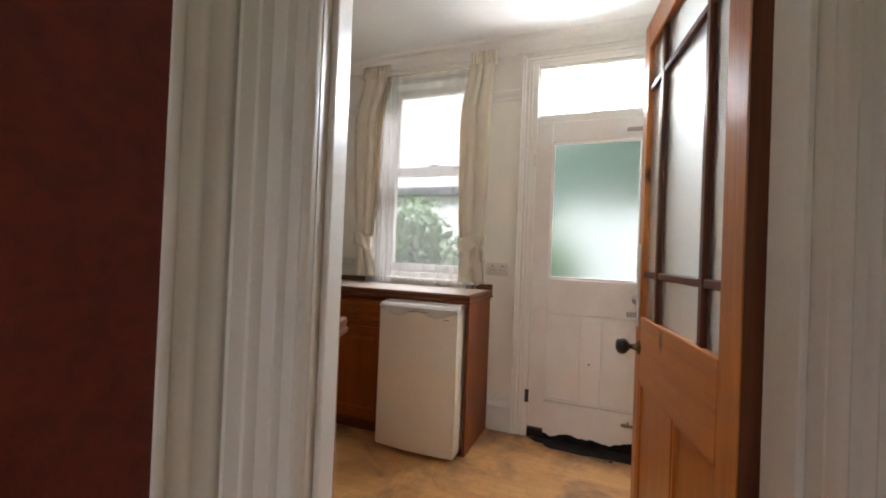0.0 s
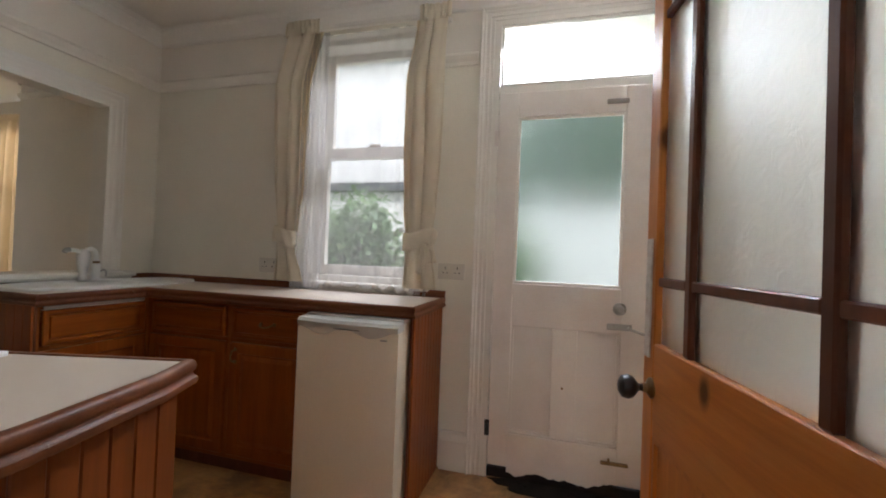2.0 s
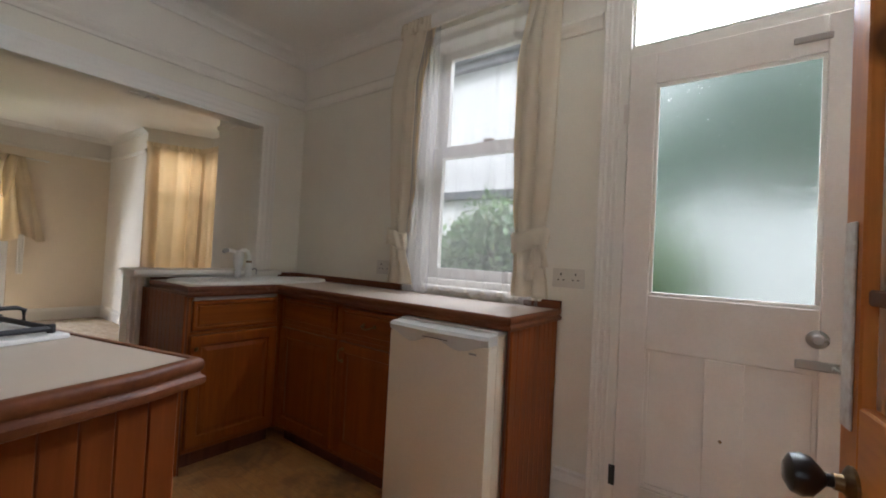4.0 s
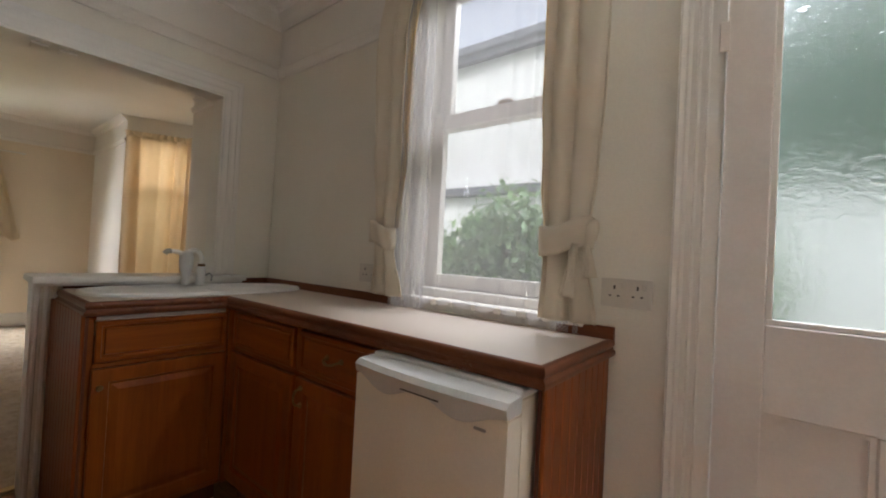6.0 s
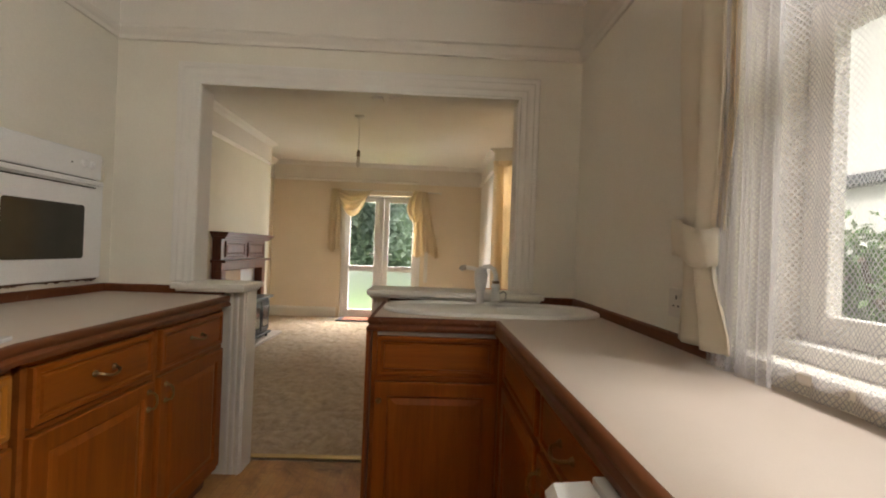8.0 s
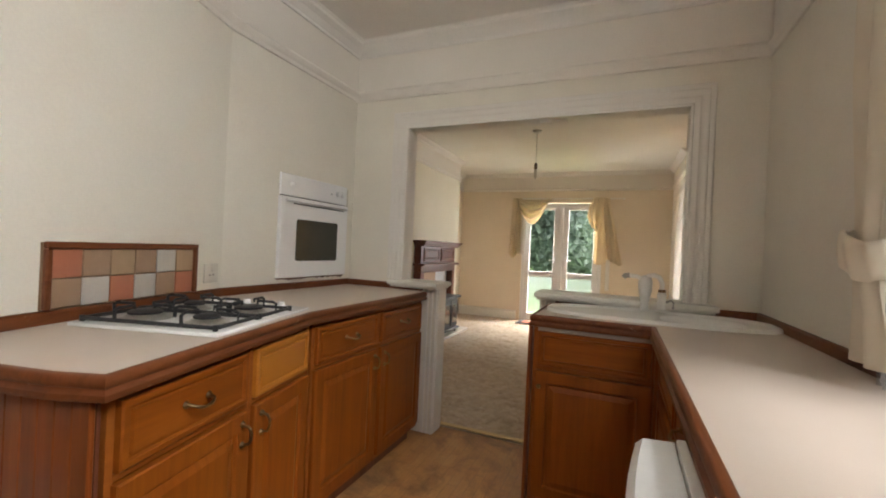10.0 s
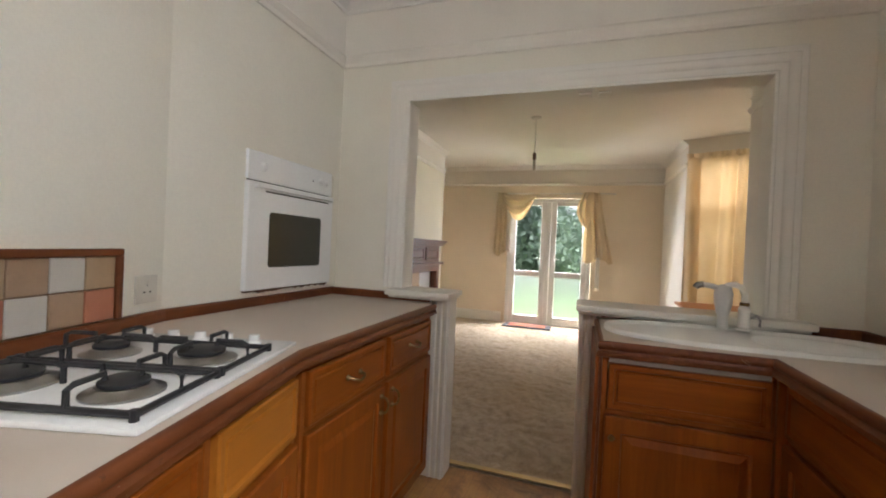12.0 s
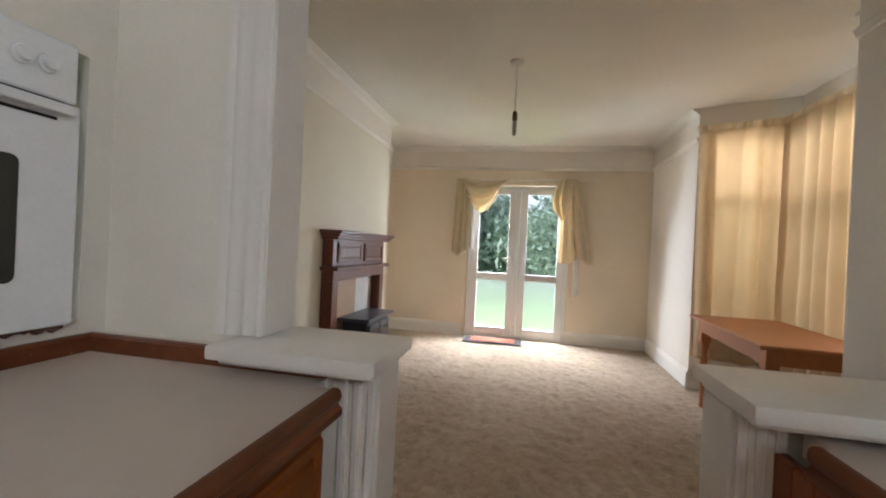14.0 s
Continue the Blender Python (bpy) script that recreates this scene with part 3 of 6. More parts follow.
leaf_box("stile", 0.0, 0.095, 0, H, PINE)
leaf_box("stile", XS, W, 0, H, PINE)
# the unlit hinge edge: its shade is put in as a dark strip
leaf_box("edge_strip", -0.004, -0.0005, 0.002, H - 0.002, PINE_DARK, 0.001, T - 0.001, 0.0, "pine door edge darkened as unlit")
leaf_box("rail", 0.095, XS, 1.885, H, PINE_X)
leaf_box("rail", 0.095, XS, 0.70, 0.925, PINE_X)
leaf_box("rail", 0.095, XS, 0, 0.20, PINE_X)
leaf_box("stile", 0.365, 0.455, 0.20, 0.70, PINE)
for x0, x1 in ((0.095, 0.365), (0.455, XS)):
    leaf_box("panel", x0, x1, 0.20, 0.70, PINE, 0.012, T - 0.012, 0.0)
    bm = B()
    for a, b, c, d in ((x0, x1, 0.20, 0.212), (x0, x1, 0.688, 0.70), (x0, x0 + 0.012, 0.212, 0.688), (x1 - 0.012, x1, 0.212, 0.688)):
        box(bm, a, b, 0.003, 0.012, c, d)
    part("panel_bead", bm, PINE, door_1)
for x0, x1 in ((0.200, 0.226), (0.562, 0.588)):
    leaf_box("glazing_bar", x0, x1, 0.925, 1.885, PINE_DARK, 0.004, T - 0.004, 0.004)
for z0 in (1.075, 1.735):
    for x0, x1 in ((0.095, 0.200), (0.226, 0.562), (0.588, XS)):
        leaf_box("glazing_bar", x0, x1, z0 - 0.011, z0 + 0.011, PINE_DARK, 0.006, T - 0.006, 0.003)
for x0, x1 in ((0.095, 0.200), (0.226, 0.562), (0.588, XS)):
    for z0, z1 in ((0.925, 1.064), (1.086, 1.724), (1.746, 1.885)):
        g = leaf_box("pane", x0, x1, z0, z1, RIPPLE, 0.018, 0.023, 0.0)
        g.visible_shadow = False
for side in (1, -1):
    y = 0 if side == 1 else T
    bm = B()
    mk = Matrix.Translation((0.735, y, 0.815)) @ Matrix.Rotation(radians(90 if side == 1 else -90), 4, "X")
    lathe(bm, [(0.008, 0.0), (0.009, 0.03), (0.016, 0.036), (0.027, 0.046), (0.030, 0.058), (0.026, 0.070), (0.014, 0.077), (0.003, 0.078)], 20, m=mk)
    knob = part("knob", bm, KNOBBLACK, door_1, "round black door knob", smooth=True)
    part("rose", lathe(B(), [(0.025, 0.0), (0.025, 0.004), (0.017, 0.009), (0.012, 0.012), (0.011, 0.022), (0.004, 0.022)], 20, m=mk), BRASS, knob, "brass knob rose", smooth=True)
leaf_box("finger_plate", W - 0.046, W - 0.010, 0.885, 1.182, FINGER, -0.004, -0.0005, 0.0015, "chipped white china finger plate")
leaf_box("latch_plate", W + 0.0005, W + 0.002, 0.76, 0.88, BRASS, 0.008, T - 0.008, 0.0, "brass latch plate")
for z in (0.22, 1.72):
    part("hinge", cyl(B(), (-0.006, T + 0.004, z), (-0.006, T + 0.004, z + 0.09), 0.006, seg=10), BRASS, door_1, "brass hinge")

# ---- back door and transom ----
BD = pose(-0.262, 3.105, 0)                       # local x along the leaf, y into the wall
door_2 = thing("door_2", BD, "aged white painted back door with frosted glass and rotted foot", "door", kind="structure")


def bd(name, x0, x1, z0, z1, mtl, y0, y1, bev=0.003, label="", parent=None):
    return part(name, box(B(), x0, x1, y0, y1, z0, z1, bev), mtl, parent or door_2, label)


BW = 0.755
bd("stile", 0, 0.10, 0.075, 1.972, DOORPAINT, -0.025, 0.02)
bd("stile", BW - 0.145, BW, 0.075, 1.972, DOORPAINT, -0.025, 0.02)
bd("rail", 0.10, BW - 0.145, 1.845, 1.972, DOORPAINT, -0.025, 0.02)
bd("rail", 0.10, BW - 0.145, 0.785, 1.00, DOORPAINT, -0.025, 0.02)
bd("stile", 0.30, 0.42, 0.25, 0.785, DOORPAINT, -0.025, 0.02)
for x0, x1 in ((0.10, 0.30), (0.42, BW - 0.145)):
    bd("panel", x0, x1, 0.25, 0.785, DOORPAINT, -0.004, 0.012, 0)
    bm = B()
    for a, b, c, d in ((x0, x1, 0.25, 0.262), (x0, x1, 0.773, 0.785), (x0, x0 + 0.012, 0.262, 0.773), (x1 - 0.012, x1, 0.262, 0.773)):
        box(bm, a, b, -0.016, -0.004, c, d)
    part("panel_bead", bm, DOORPAINT, door_2)
# kick board with a ragged rotten lower edge
bm = B()
xs = [0.10 + i * (BW - 0.245) / 40 for i in range(41)]
zb = [0.060 + 0.030 * noise.noise(Vector((x * 9, 0.4, 0))) + 0.012 * noise.noise(Vector((x * 38, 2, 0))) for x in xs]
lo = [(bm.verts.new((x, -0.034, z)), bm.verts.new((x, 0.01, z))) for x, z in zip(xs, zb)]
hi = [(bm.verts.new((x, -0.034, 0.248)), bm.verts.new((x, 0.01, 0.248))) for x in xs]
for i in range(40):
    bm.faces.new((lo[i][0], lo[i + 1][0], hi[i + 1][0], hi[i][0]))
    bm.faces.new((lo[i][1], hi[i][1], hi[i + 1][1], lo[i + 1][1]))
    bm.faces.new((hi[i][0], hi[i + 1][0], hi[i + 1][1], hi[i][1]))
    bm.faces.new((lo[i][0], lo[i][1], lo[i + 1][1], lo[i + 1][0]))
bm.faces.new((lo[0][0], hi[0][0], hi[0][1], lo[0][1]))
bm.faces.new((lo[40][0], lo[40][1], hi[40][1], hi[40][0]))
bmesh.ops.recalc_face_normals(bm, faces=bm.faces[:])
part("kick_board", bm, DOORPAINT, door_2, "white kick board with a ragged rotten edge")
bd("rotten_sill", -0.03, BW + 0.03, 0.0, 0.055, ROT, 0.0, 0.06, 0.006, "black rotten threshold")
bd("backing", 0.10, BW - 0.145, 0.045, 0.20, ROT, 0.012, 0.03, 0.0, "dark rotten timber behind the foot")
pane = bd("pane", 0.10, BW - 0.145, 1.00, 1.845, FROST, -0.008, -0.002, 0, "frosted glass pane")
pane.visible_shadow = False
bm = B()
for a, b, c, d in ((0.10, BW - 0.145, 1.0, 1.014), (0.10, BW - 0.145, 1.831, 1.845), (0.10, 0.114, 1.014, 1.831), (BW - 0.159, BW - 0.145, 1.014, 1.831)):
    box(bm, a, b, -0.02, -0.0085, c, d, 0.002)
part("glazing_bead", bm, WHITE, door_2)
mk = Matrix.Translation((0.605, -0.025, 0.905)) @ Matrix.Rotation(radians(90), 4, "X")
lk = part("lock_knob", lathe(B(), [(0.030, 0), (0.030, 0.005), (0.018, 0.010), (0.020, 0.022), (0.014, 0.028), (0.003, 0.029)], 20, m=mk), STEEL, door_2, "round steel lock knob", smooth=True)
lv = bd("lever_plate", 0.55, 0.66, 0.805, 0.835, STEEL, -0.033, -0.0255, 0.003, "steel lever plate")
part("lever", tube(B(), [(0.645, -0.03, 0.82), (0.645, -0.06, 0.82), (0.66, -0.07, 0.815), (0.71, -0.07, 0.80)], 0.006), STEEL, lv)
bd("hinge", -0.018, 0.006, 0.22, 0.30, IRON, -0.031, -0.0255, 0.002, "dark iron hinge")
bd("hinge", -0.018, 0.006, 1.70, 1.78, DOORPAINT, -0.031, -0.0255, 0.002)
bb = bd("bolt", 0.54, 0.66, 0.175, 0.19, BRASS, -0.05, -0.0345, 0.003, "tarnished brass bolt")
bd("bolt_knob", 0.57, 0.58, 0.19, 0.205, BRASS, -0.048, -0.037, 0.002, "", bb)
# added raised grey block standing for a rough paint-chipped stain
bd("chipped_stain", 0.52, 0.62, 1.885, 1.91, PRINT_GREY, -0.034, -0.0255, 0.004, "rough paint-chipped stain built as a raised block")
part("bolt_hole", cyl(B(), (0.355, -0.0265, 0.50), (0.355, -0.024, 0.50), 0.006, seg=12), BRASS, door_2, "small brass screw")

bm = B()
for a, b, c, d in ((-0.045, -0.004, 0.0, 2.38), (BW + 0.004, BW + 0.045, 0.0, 2.38), (-0.004, BW + 0.004, 1.976, 2.015), (-0.004, BW + 0.004, 2.335, 2.38)):
    box(bm, a, b, -0.012, 0.09, c, d, 0.002)
f = setting("back_door_frame", bm, WHITE, "white painted back door frame with transom", "door frame")
f.matrix_basis = BD
window_2 = thing("window_2", BD, "frosted transom window over the back door", "window", kind="structure")
bm = B()
for a, b, c, d in ((0.0, 0.014, 2.017, 2.333), (BW - 0.03, BW - 0.002, 2.017, 2.333), (0.014, BW - 0.03, 2.017, 2.03), (0.014, BW - 0.03, 2.32, 2.333)):
    box(bm, a, b, -0.008, 0.03, c, d, 0.002)
part("window_frame", bm, WHITE, window_2)
pane = part("pane", box(B(), 0.014, BW - 0.03, 0.004, 0.01, 2.03, 2.32), FROST_PLAIN, window_2)
pane.visible_shadow = False
architrave("trim_back_door", pose(-0.262, 3.11, 0) @ Matrix.Diagonal((1, -1, 1, 1)), [(-0.035, 0), (-0.035, 2.36), (BW + 0.035, 2.36), (BW + 0.035, 0)], 0.078, 0.03, WHITE, "white moulded architrave round the back door")

# ---- kitchen sash window ----
window_1 = thing("window_1", pose(-1.45, 3.11, 0), "white wooden sash window", "window", kind="structure")


def wb(name, boxes, mtl, label="", bev=0.003):
    bm = B()
    for q in boxes:
        box(bm, *q, bev)
    return part(name, bm, mtl, window_1, label)


WW = 0.82
wb("window_frame", [(0.0, 0.04, 0.06, 0.24, 0.95, 2.40), (WW - 0.04, WW, 0.06, 0.24, 0.95, 2.40), (0.04, WW - 0.04, 0.06, 0.24, 2.365, 2.40), (0.04, WW - 0.04, 0.06, 0.24, 0.95, 0.985)], WHITE)
wb("lower_sash", [(0.041, 0.105, 0.135, 0.175, 0.986, 1.765), (WW - 0.085, WW - 0.041, 0.135, 0.175, 0.986, 1.765), (0.105, WW - 0.085, 0.135, 0.175, 0.986, 1.045), (0.105, WW - 0.085, 0.135, 0.175, 1.700, 1.765)], WHITE)
wb("upper_sash", [(0.041, 0.105, 0.178, 0.218, 1.705, 2.364), (WW - 0.085, WW - 0.041, 0.178, 0.218, 1.705, 2.364), (0.105, WW - 0.085, 0.178, 0.218, 1.705, 1.768), (0.105, WW - 0.085, 0.178, 0.218, 2.315, 2.364)], WHITE)
for nm, y, z0, z1 in (("pane", 0.154, 1.045, 1.700), ("pane", 0.197, 1.768, 2.315)):
    p = wb(nm, [(0.105, WW - 0.085, y, y + 0.004, z0, z1)], CLEAR, bev=0)
    p.visible_shadow = False
wb("window_sill", [(-0.02, WW + 0.02, -0.02, 0.132, 0.925, 0.949)], WHITE, bev=0.004)
wb("sash_lock", [(WW / 2 - 0.03, WW / 2 + 0.03, 0.14, 0.172, 1.7655, 1.785)], BRASS, "brass sash fastener")

# ---- opening to the living room: trims, low walls' caps and posts ----
OPW = pose(-2.56, 3.11, 0, 0, 0, -90)             # local x = 3.11 - y, y towards the kitchen
architrave("trim_opening", OPW, [(1.918, 0.958), (1.918, 1.938), (0.325, 1.938), (0.325, 0.958)][::-1], 0.108, 0.019, WHITE, "white moulded architrave round the wide opening")
o = thing("opening_lining", OPW, "white lining of the wide opening with filler patches", "lining", kind="structure")
part("head", box(B(), 0.31, 1.93, -0.118, 0.003, 1.938, 1.953, 0.002), WHITE, o)
part("jamb", box(B(), 0.307, 0.322, -0.118, 0.003, 0.957, 1.9375, 0.002), WHITE, o)
part("jamb", box(B(), 1.916, 1.931, -0.118, 0.003, 0.957, 1.9375, 0.002), WHITE, o)
for x in (0.93, 1.02):
    part("patch", box(B(), x, x + 0.06, -0.10, -0.04, 1.928, 1.9375, 0.003), CEIL, o, "pale filler patch")


def ledge(name, y0, y1, label):
    bm = box(B(), -2.70, -2.46, y0, y1, 0.928, 0.957, 0.007, 2)
    box(bm, -2.685, -2.482, y0 + 0.012, y1 - 0.012, 0.915, 0.929, 0.004)
    return tagged(part(name, bm, WHITE, smooth=True), label, "ledge", kind="structure")


ledge("ledge_left", 1.135, 1.482, "white painted ledge on the low wall beside the hob worktop")
ledge("ledge_right", 2.066, 2.93, "white painted ledge on the low wall behind the sink")


def post(name, y0, y1, label):
    """Fluted white casing on the end of a low wall."""
    e = thing(name, pose(0, 0, 0), label, "casing", kind="structure")
    part("core", box(B(), -2.685, -2.566, y0, y1, 0.0, 0.914, 0.003), WHITE, e)
    bm = B()
    n = 3
    w = (y1 - y0) / n
    for i in range(n):
        box(bm, -2.5655, -2.552, y0 + i * w + 0.006, y0 + (i + 1) * w - 0.006, 0.0, 0.914, 0.004)
    part("fluting", bm, WHITE, e)
    return e


post("post_left", 1.366, 1.456, "white fluted end casing of the low wall")
post("post_right", 2.082, 2.168, "white fluted end casing of the low wall by the sink")
tagged(part("threshold_strip", box(B(), -2.765, -2.725, 1.40, 2.16, 0.0, 0.007, 0.003), STRIP), "brass threshold strip between carpet and vinyl", "threshold", kind="structure")

# ---- structure: living room ----
FAR = -7.34
wall("wall_west", pose(FAR, 3.5, 0, 0, 0, -90), 4.0, LC, 0.25, [(1.295, 2.60, 0.0, 2.03)], WALL_L, "warm cream wall with French doors")
wall("wall_living_south", pose(FAR, -0.22, 0), 4.67, LC, 0.15, [], WALL_L, "warm cream living room wall")
wall("wall_living_east", pose(-2.677, -0.22, 0, 0, 0, 90), 1.40, LC, 0.05, [], WALL_L, "warm cream wall beside the opening")
wall("wall_living_north", pose(-2.677, 3.18, 0, 0, 0, 180), 1.383, LC, 0.2, [], WALL_TOP, "pale cream wall pier by the bay")
wall("wall_living_north_far", pose(-5.93, 3.18, 0, 0, 0, 180), 1.41, LC, 0.2, [], WALL_TOP, "pale wall between bay and French doors")
bay = [(-5.93, 3.18), (-5.66, 3.84), (-4.34, 3.84), (-4.06, 3.18)]
for i, nm in enumerate(("wall_bay_left", "wall_bay_middle", "wall_bay_right")):
    a, b = Vector(bay[i]), Vector(bay[i + 1])
    ln = (b - a).length
    ang = math.degrees(math.atan2(a.y - b.y, a.x - b.x))
    wall(nm, pose(b.x, b.y, 0, 0, 0, ang), ln, LC, 0.15, [(0.08, ln - 0.08, 0.62, 2.30)], WALL_TOP, "bay window wall")
    wd = thing("window_%d" % (i + 3), pose(b.x, b.y, 0, 0, 0, ang), "white bay window light", "window", kind="structure")
    bm = B()
    for q in ((0.081, 0.13, -0.11, -0.05, 0.621, 2.299), (ln - 0.13, ln - 0.081, -0.11, -0.05, 0.621, 2.299), (0.13, ln - 0.13, -0.11, -0.05, 0.621, 0.68), (0.13, ln - 0.13, -0.11, -0.05, 2.24, 2.299), (0.13, ln - 0.13, -0.11, -0.05, 1.70, 1.75)):
        box(bm, *q, 0.003)
    part("window_frame", bm, UPVC, wd)
    for z0, z1 in ((0.68, 1.70), (1.75, 2.24)):
        p = part("pane", box(B(), 0.13, ln - 0.13, -0.082, -0.078, z0, z1), CLEAR, wd)
        p.visible_shadow = False
    part("window_sill", box(B(), 0.06, ln - 0.06, -0.04, 0.05, 0.60, 0.62, 0.004), WHITE, wd)
setting("ceiling_living", box(B(), FAR - 0.2, -2.676, -0.37, 4.1, LC, LC + 0.12), CEIL, "off-white living room ceiling", "ceiling")
bm = slab(B(), [(-5.2, 0.15), (-4.28, 0.15), (-4.28, -0.22), (-6.2, -0.22), (-6.2, 0.15)], 0.0, LC)
setting("chimney_breast", bm, plain("pale chimney breast paint", (0.77, 0.72, 0.58), (0.73, 0.68, 0.54), 0.8, scale=2.0, relief=0.1), "cream chimney breast", "chimney breast")
LPATH3 = [(-5.93, 3.18), (FAR, 3.18), (FAR, -0.22), (-6.2, -0.22), (-6.2, 0.15), (-4.28, 0.15), (-4.28, -0.22), (-2.727, -0.22)]
RAIL_L = [(0, 2.225), (0.012, 2.228), (0.02, 2.245), (0.028, 2.258), (0.02, 2.268), (0, 2.272)]
CORN_L = [(0, LC), (0, LC - 0.06), (0.01, LC - 0.06), (0.03, LC - 0.035), (0.055, LC - 0.018), (0.07, LC)]
SK_L = [(0, 0), (0.018, 0), (0.018, 0.12), (0.012, 0.14), (0.006, 0.155), (0, 0.16)]
for nm, prof, mt, lb in (("picture_rail_living", RAIL_L, WALL_TOP, "painted picture rail in the living room"), ("cornice_living", CORN_L, CEIL, "plaster cornice in the living room")):
    bm = B()
    for p in (LPATH3, [(-2.727, 3.18), (-4.06, 3.18)]):
        sweep(bm, p, prof)
    setting(nm, bm, mt, lb, "moulding")
bm = B()
sweep(bm, [(-5.93, 3.18), (FAR, 3.18), (FAR, 2.17)], SK_L)
sweep(bm, [(FAR, 0.85), (FAR, -0.22), (-6.2, -0.22), (-6.2, 0.15), (-5.95, 0.15)], SK_L)
sweep(bm, [(-2.727, 3.18), (-4.06, 3.18)], SK_L)
setting("baseboard_living", bm, WHITE, "white skirting board", "skirting")
# frieze above the picture rail
bm = B()
sweep(bm, LPATH3, [(0, 2.272), (0.003, 2.272), (0.003, LC - 0.06), (0, LC - 0.06)])
setting("frieze_living", bm, WALL_TOP, "off-white frieze above the picture rail", "frieze")

# carpet with an uneven pile
bm = B()
nx, ny = 190, 160
X0, X1, Y0, Y1 = FAR, -2.735, -0.22, 3.18
grid = [[None] * (ny + 1) for _ in range(nx + 1)]
for i in range(nx + 1):
    for j in range(ny + 1):
        x, y = X0 + (X1 - X0) * i / nx, Y0 + (Y1 - Y0) * j / ny
        h = 0.009 * noise.noise(Vector((x * 6, y * 8, 0))) + 0.012 * noise.noise(Vector((x * 16, y * 20, 5))) - 0.004
        grid[i][j] = bm.verts.new((x, y, 0.004 + h))
for i in range(nx):
    for j in range(ny):
        bm.faces.new((grid[i][j], grid[i + 1][j], grid[i + 1][j + 1], grid[i][j + 1]))
setting("carpet", bm, CARPET, "beige rumpled deep-pile carpet", "carpet", smooth=True)
setting("floor_living", slab(B(), [(FAR - 0.2, -0.37), (-2.70, -0.37), (-2.70, 3.2), (-4.02, 3.2), (-4.30, 3.94), (-5.71, 3.94), (-5.97, 3.2), (FAR - 0.2, 3.2)], -0.12, -0.012), CARPET, "floor under the carpet", "floor")

# ---- French doors ----
FD = pose(FAR, 0.905, 0, 0, 0, 90)                 # local x = y - 0.905, y = -(x - FAR), outwards
fd_frame = thing("window_6", FD, "white plastic French door frame", "door frame", kind="structure")
FW, FH = 1.295, 2.02
bm = B()
for q in ((0.0, 0.05, 0.0, FH), (FW - 0.05, FW, 0.0, FH), (0.05, FW - 0.05, FH - 0.05, FH), (0.05, FW - 0.05, 0.0, 0.035)):
    box(bm, q[0], q[1], 0.01, 0.08, q[2], q[3], 0.004)
part("frame", bm, UPVC, fd_frame)


def french_leaf(name, x0, x1, handle_at, label):
    d = thing(name, FD @ pose(x0, 0, 0), label, "door", "French door leaves", "structure")
    w = x1 - x0
    bm = B()
    for q in ((0, 0.085, 0.037, FH - 0.052), (w - 0.085, w, 0.037, FH - 0.052), (0.085, w - 0.085, FH - 0.115, FH - 0.052), (0.085, w - 0.085, 0.037, 0.140), (0.085, w - 0.085, 0.768, 0.86)):
        box(bm, q[0], q[1], 0.0, 0.042, q[2], q[3], 0.006)
    part("frame", bm, UPVC, d)
    for z0, z1 in ((0.140, 0.768), (0.86, FH - 0.115)):
        p = part("pane", box(B(), 0.085, w - 0.085, 0.03, 0.034, z0, z1), CLEAR if z0 > 0.5 else FROST_PLAIN, d, "" if z0 > 0.5 else "frosted lower pane")
        p.visible_shadow = False
    hp = part("handle_plate", box(B(), handle_at - 0.014, handle_at + 0.014, -0.008, -0.0005, 0.94, 1.14, 0.003), UPVC, d)
    s = 1 if handle_at > w / 2 else -1
    part("lever", tube(B(), [(handle_at, -0.008, 1.06), (handle_at, -0.04, 1.06), (handle_at - s * 0.03, -0.045, 1.06), (handle_at - s * 0.11, -0.045, 1.06)], 0.008), UPVC, hp)
    return d


door_3 = french_leaf("door_3", 0.052, 0.615, 0.53, "white French door leaf with two panes")
part("astragal", box(B(), 0.5635, 0.629, -0.012, 0.06, 0.04, FH - 0.055, 0.006), UPVC, door_3, "white cover strip between the leaves")
french_leaf("door_4", 0.685, FW - 0.052, 0.04, "white French door leaf with two panes")

# ---- kitchen units ----
def raised(bm, x0, x1, z0, z1, y0, t=0.02, border=0.05, field=0.022):
    """A panelled front: frame, sunk moulding and raised field; its face at y0, looking to -y."""
    vs = []
    def ring(inset, y):
        return [bm.verts.new(p) for p in ((x0 + inset, y, z0 + inset), (x1 - inset, y, z0 + inset), (x1 - inset, y, z1 - inset), (x0 + inset, y, z1 - inset))]
    border = min(border, (z1 - z0) * 0.22, (x1 - x0) * 0.25)
    rings = [ring(0, y0 + t), ring(0, y0 + 0.004), ring(0.004, y0), ring(border, y0), ring(border + 0.004, y0 + 0.008), ring(border + 0.010, y0 + 0.009), ring(border + 0.010 + field, y0 + 0.002), ring(border + 0.016 + field, y0 + 0.002)]
    for a, b in zip(rings, rings[1:]):
        for k in range(4):
            bm.faces.new((a[k], a[(k + 1) % 4], b[(k + 1) % 4], b[k]))
    bm.faces.new(rings[-1])
    bm.faces.new(rings[0][::-1])
    bmesh.ops.recalc_face_normals(bm, faces=bm.faces[:])
    return bm


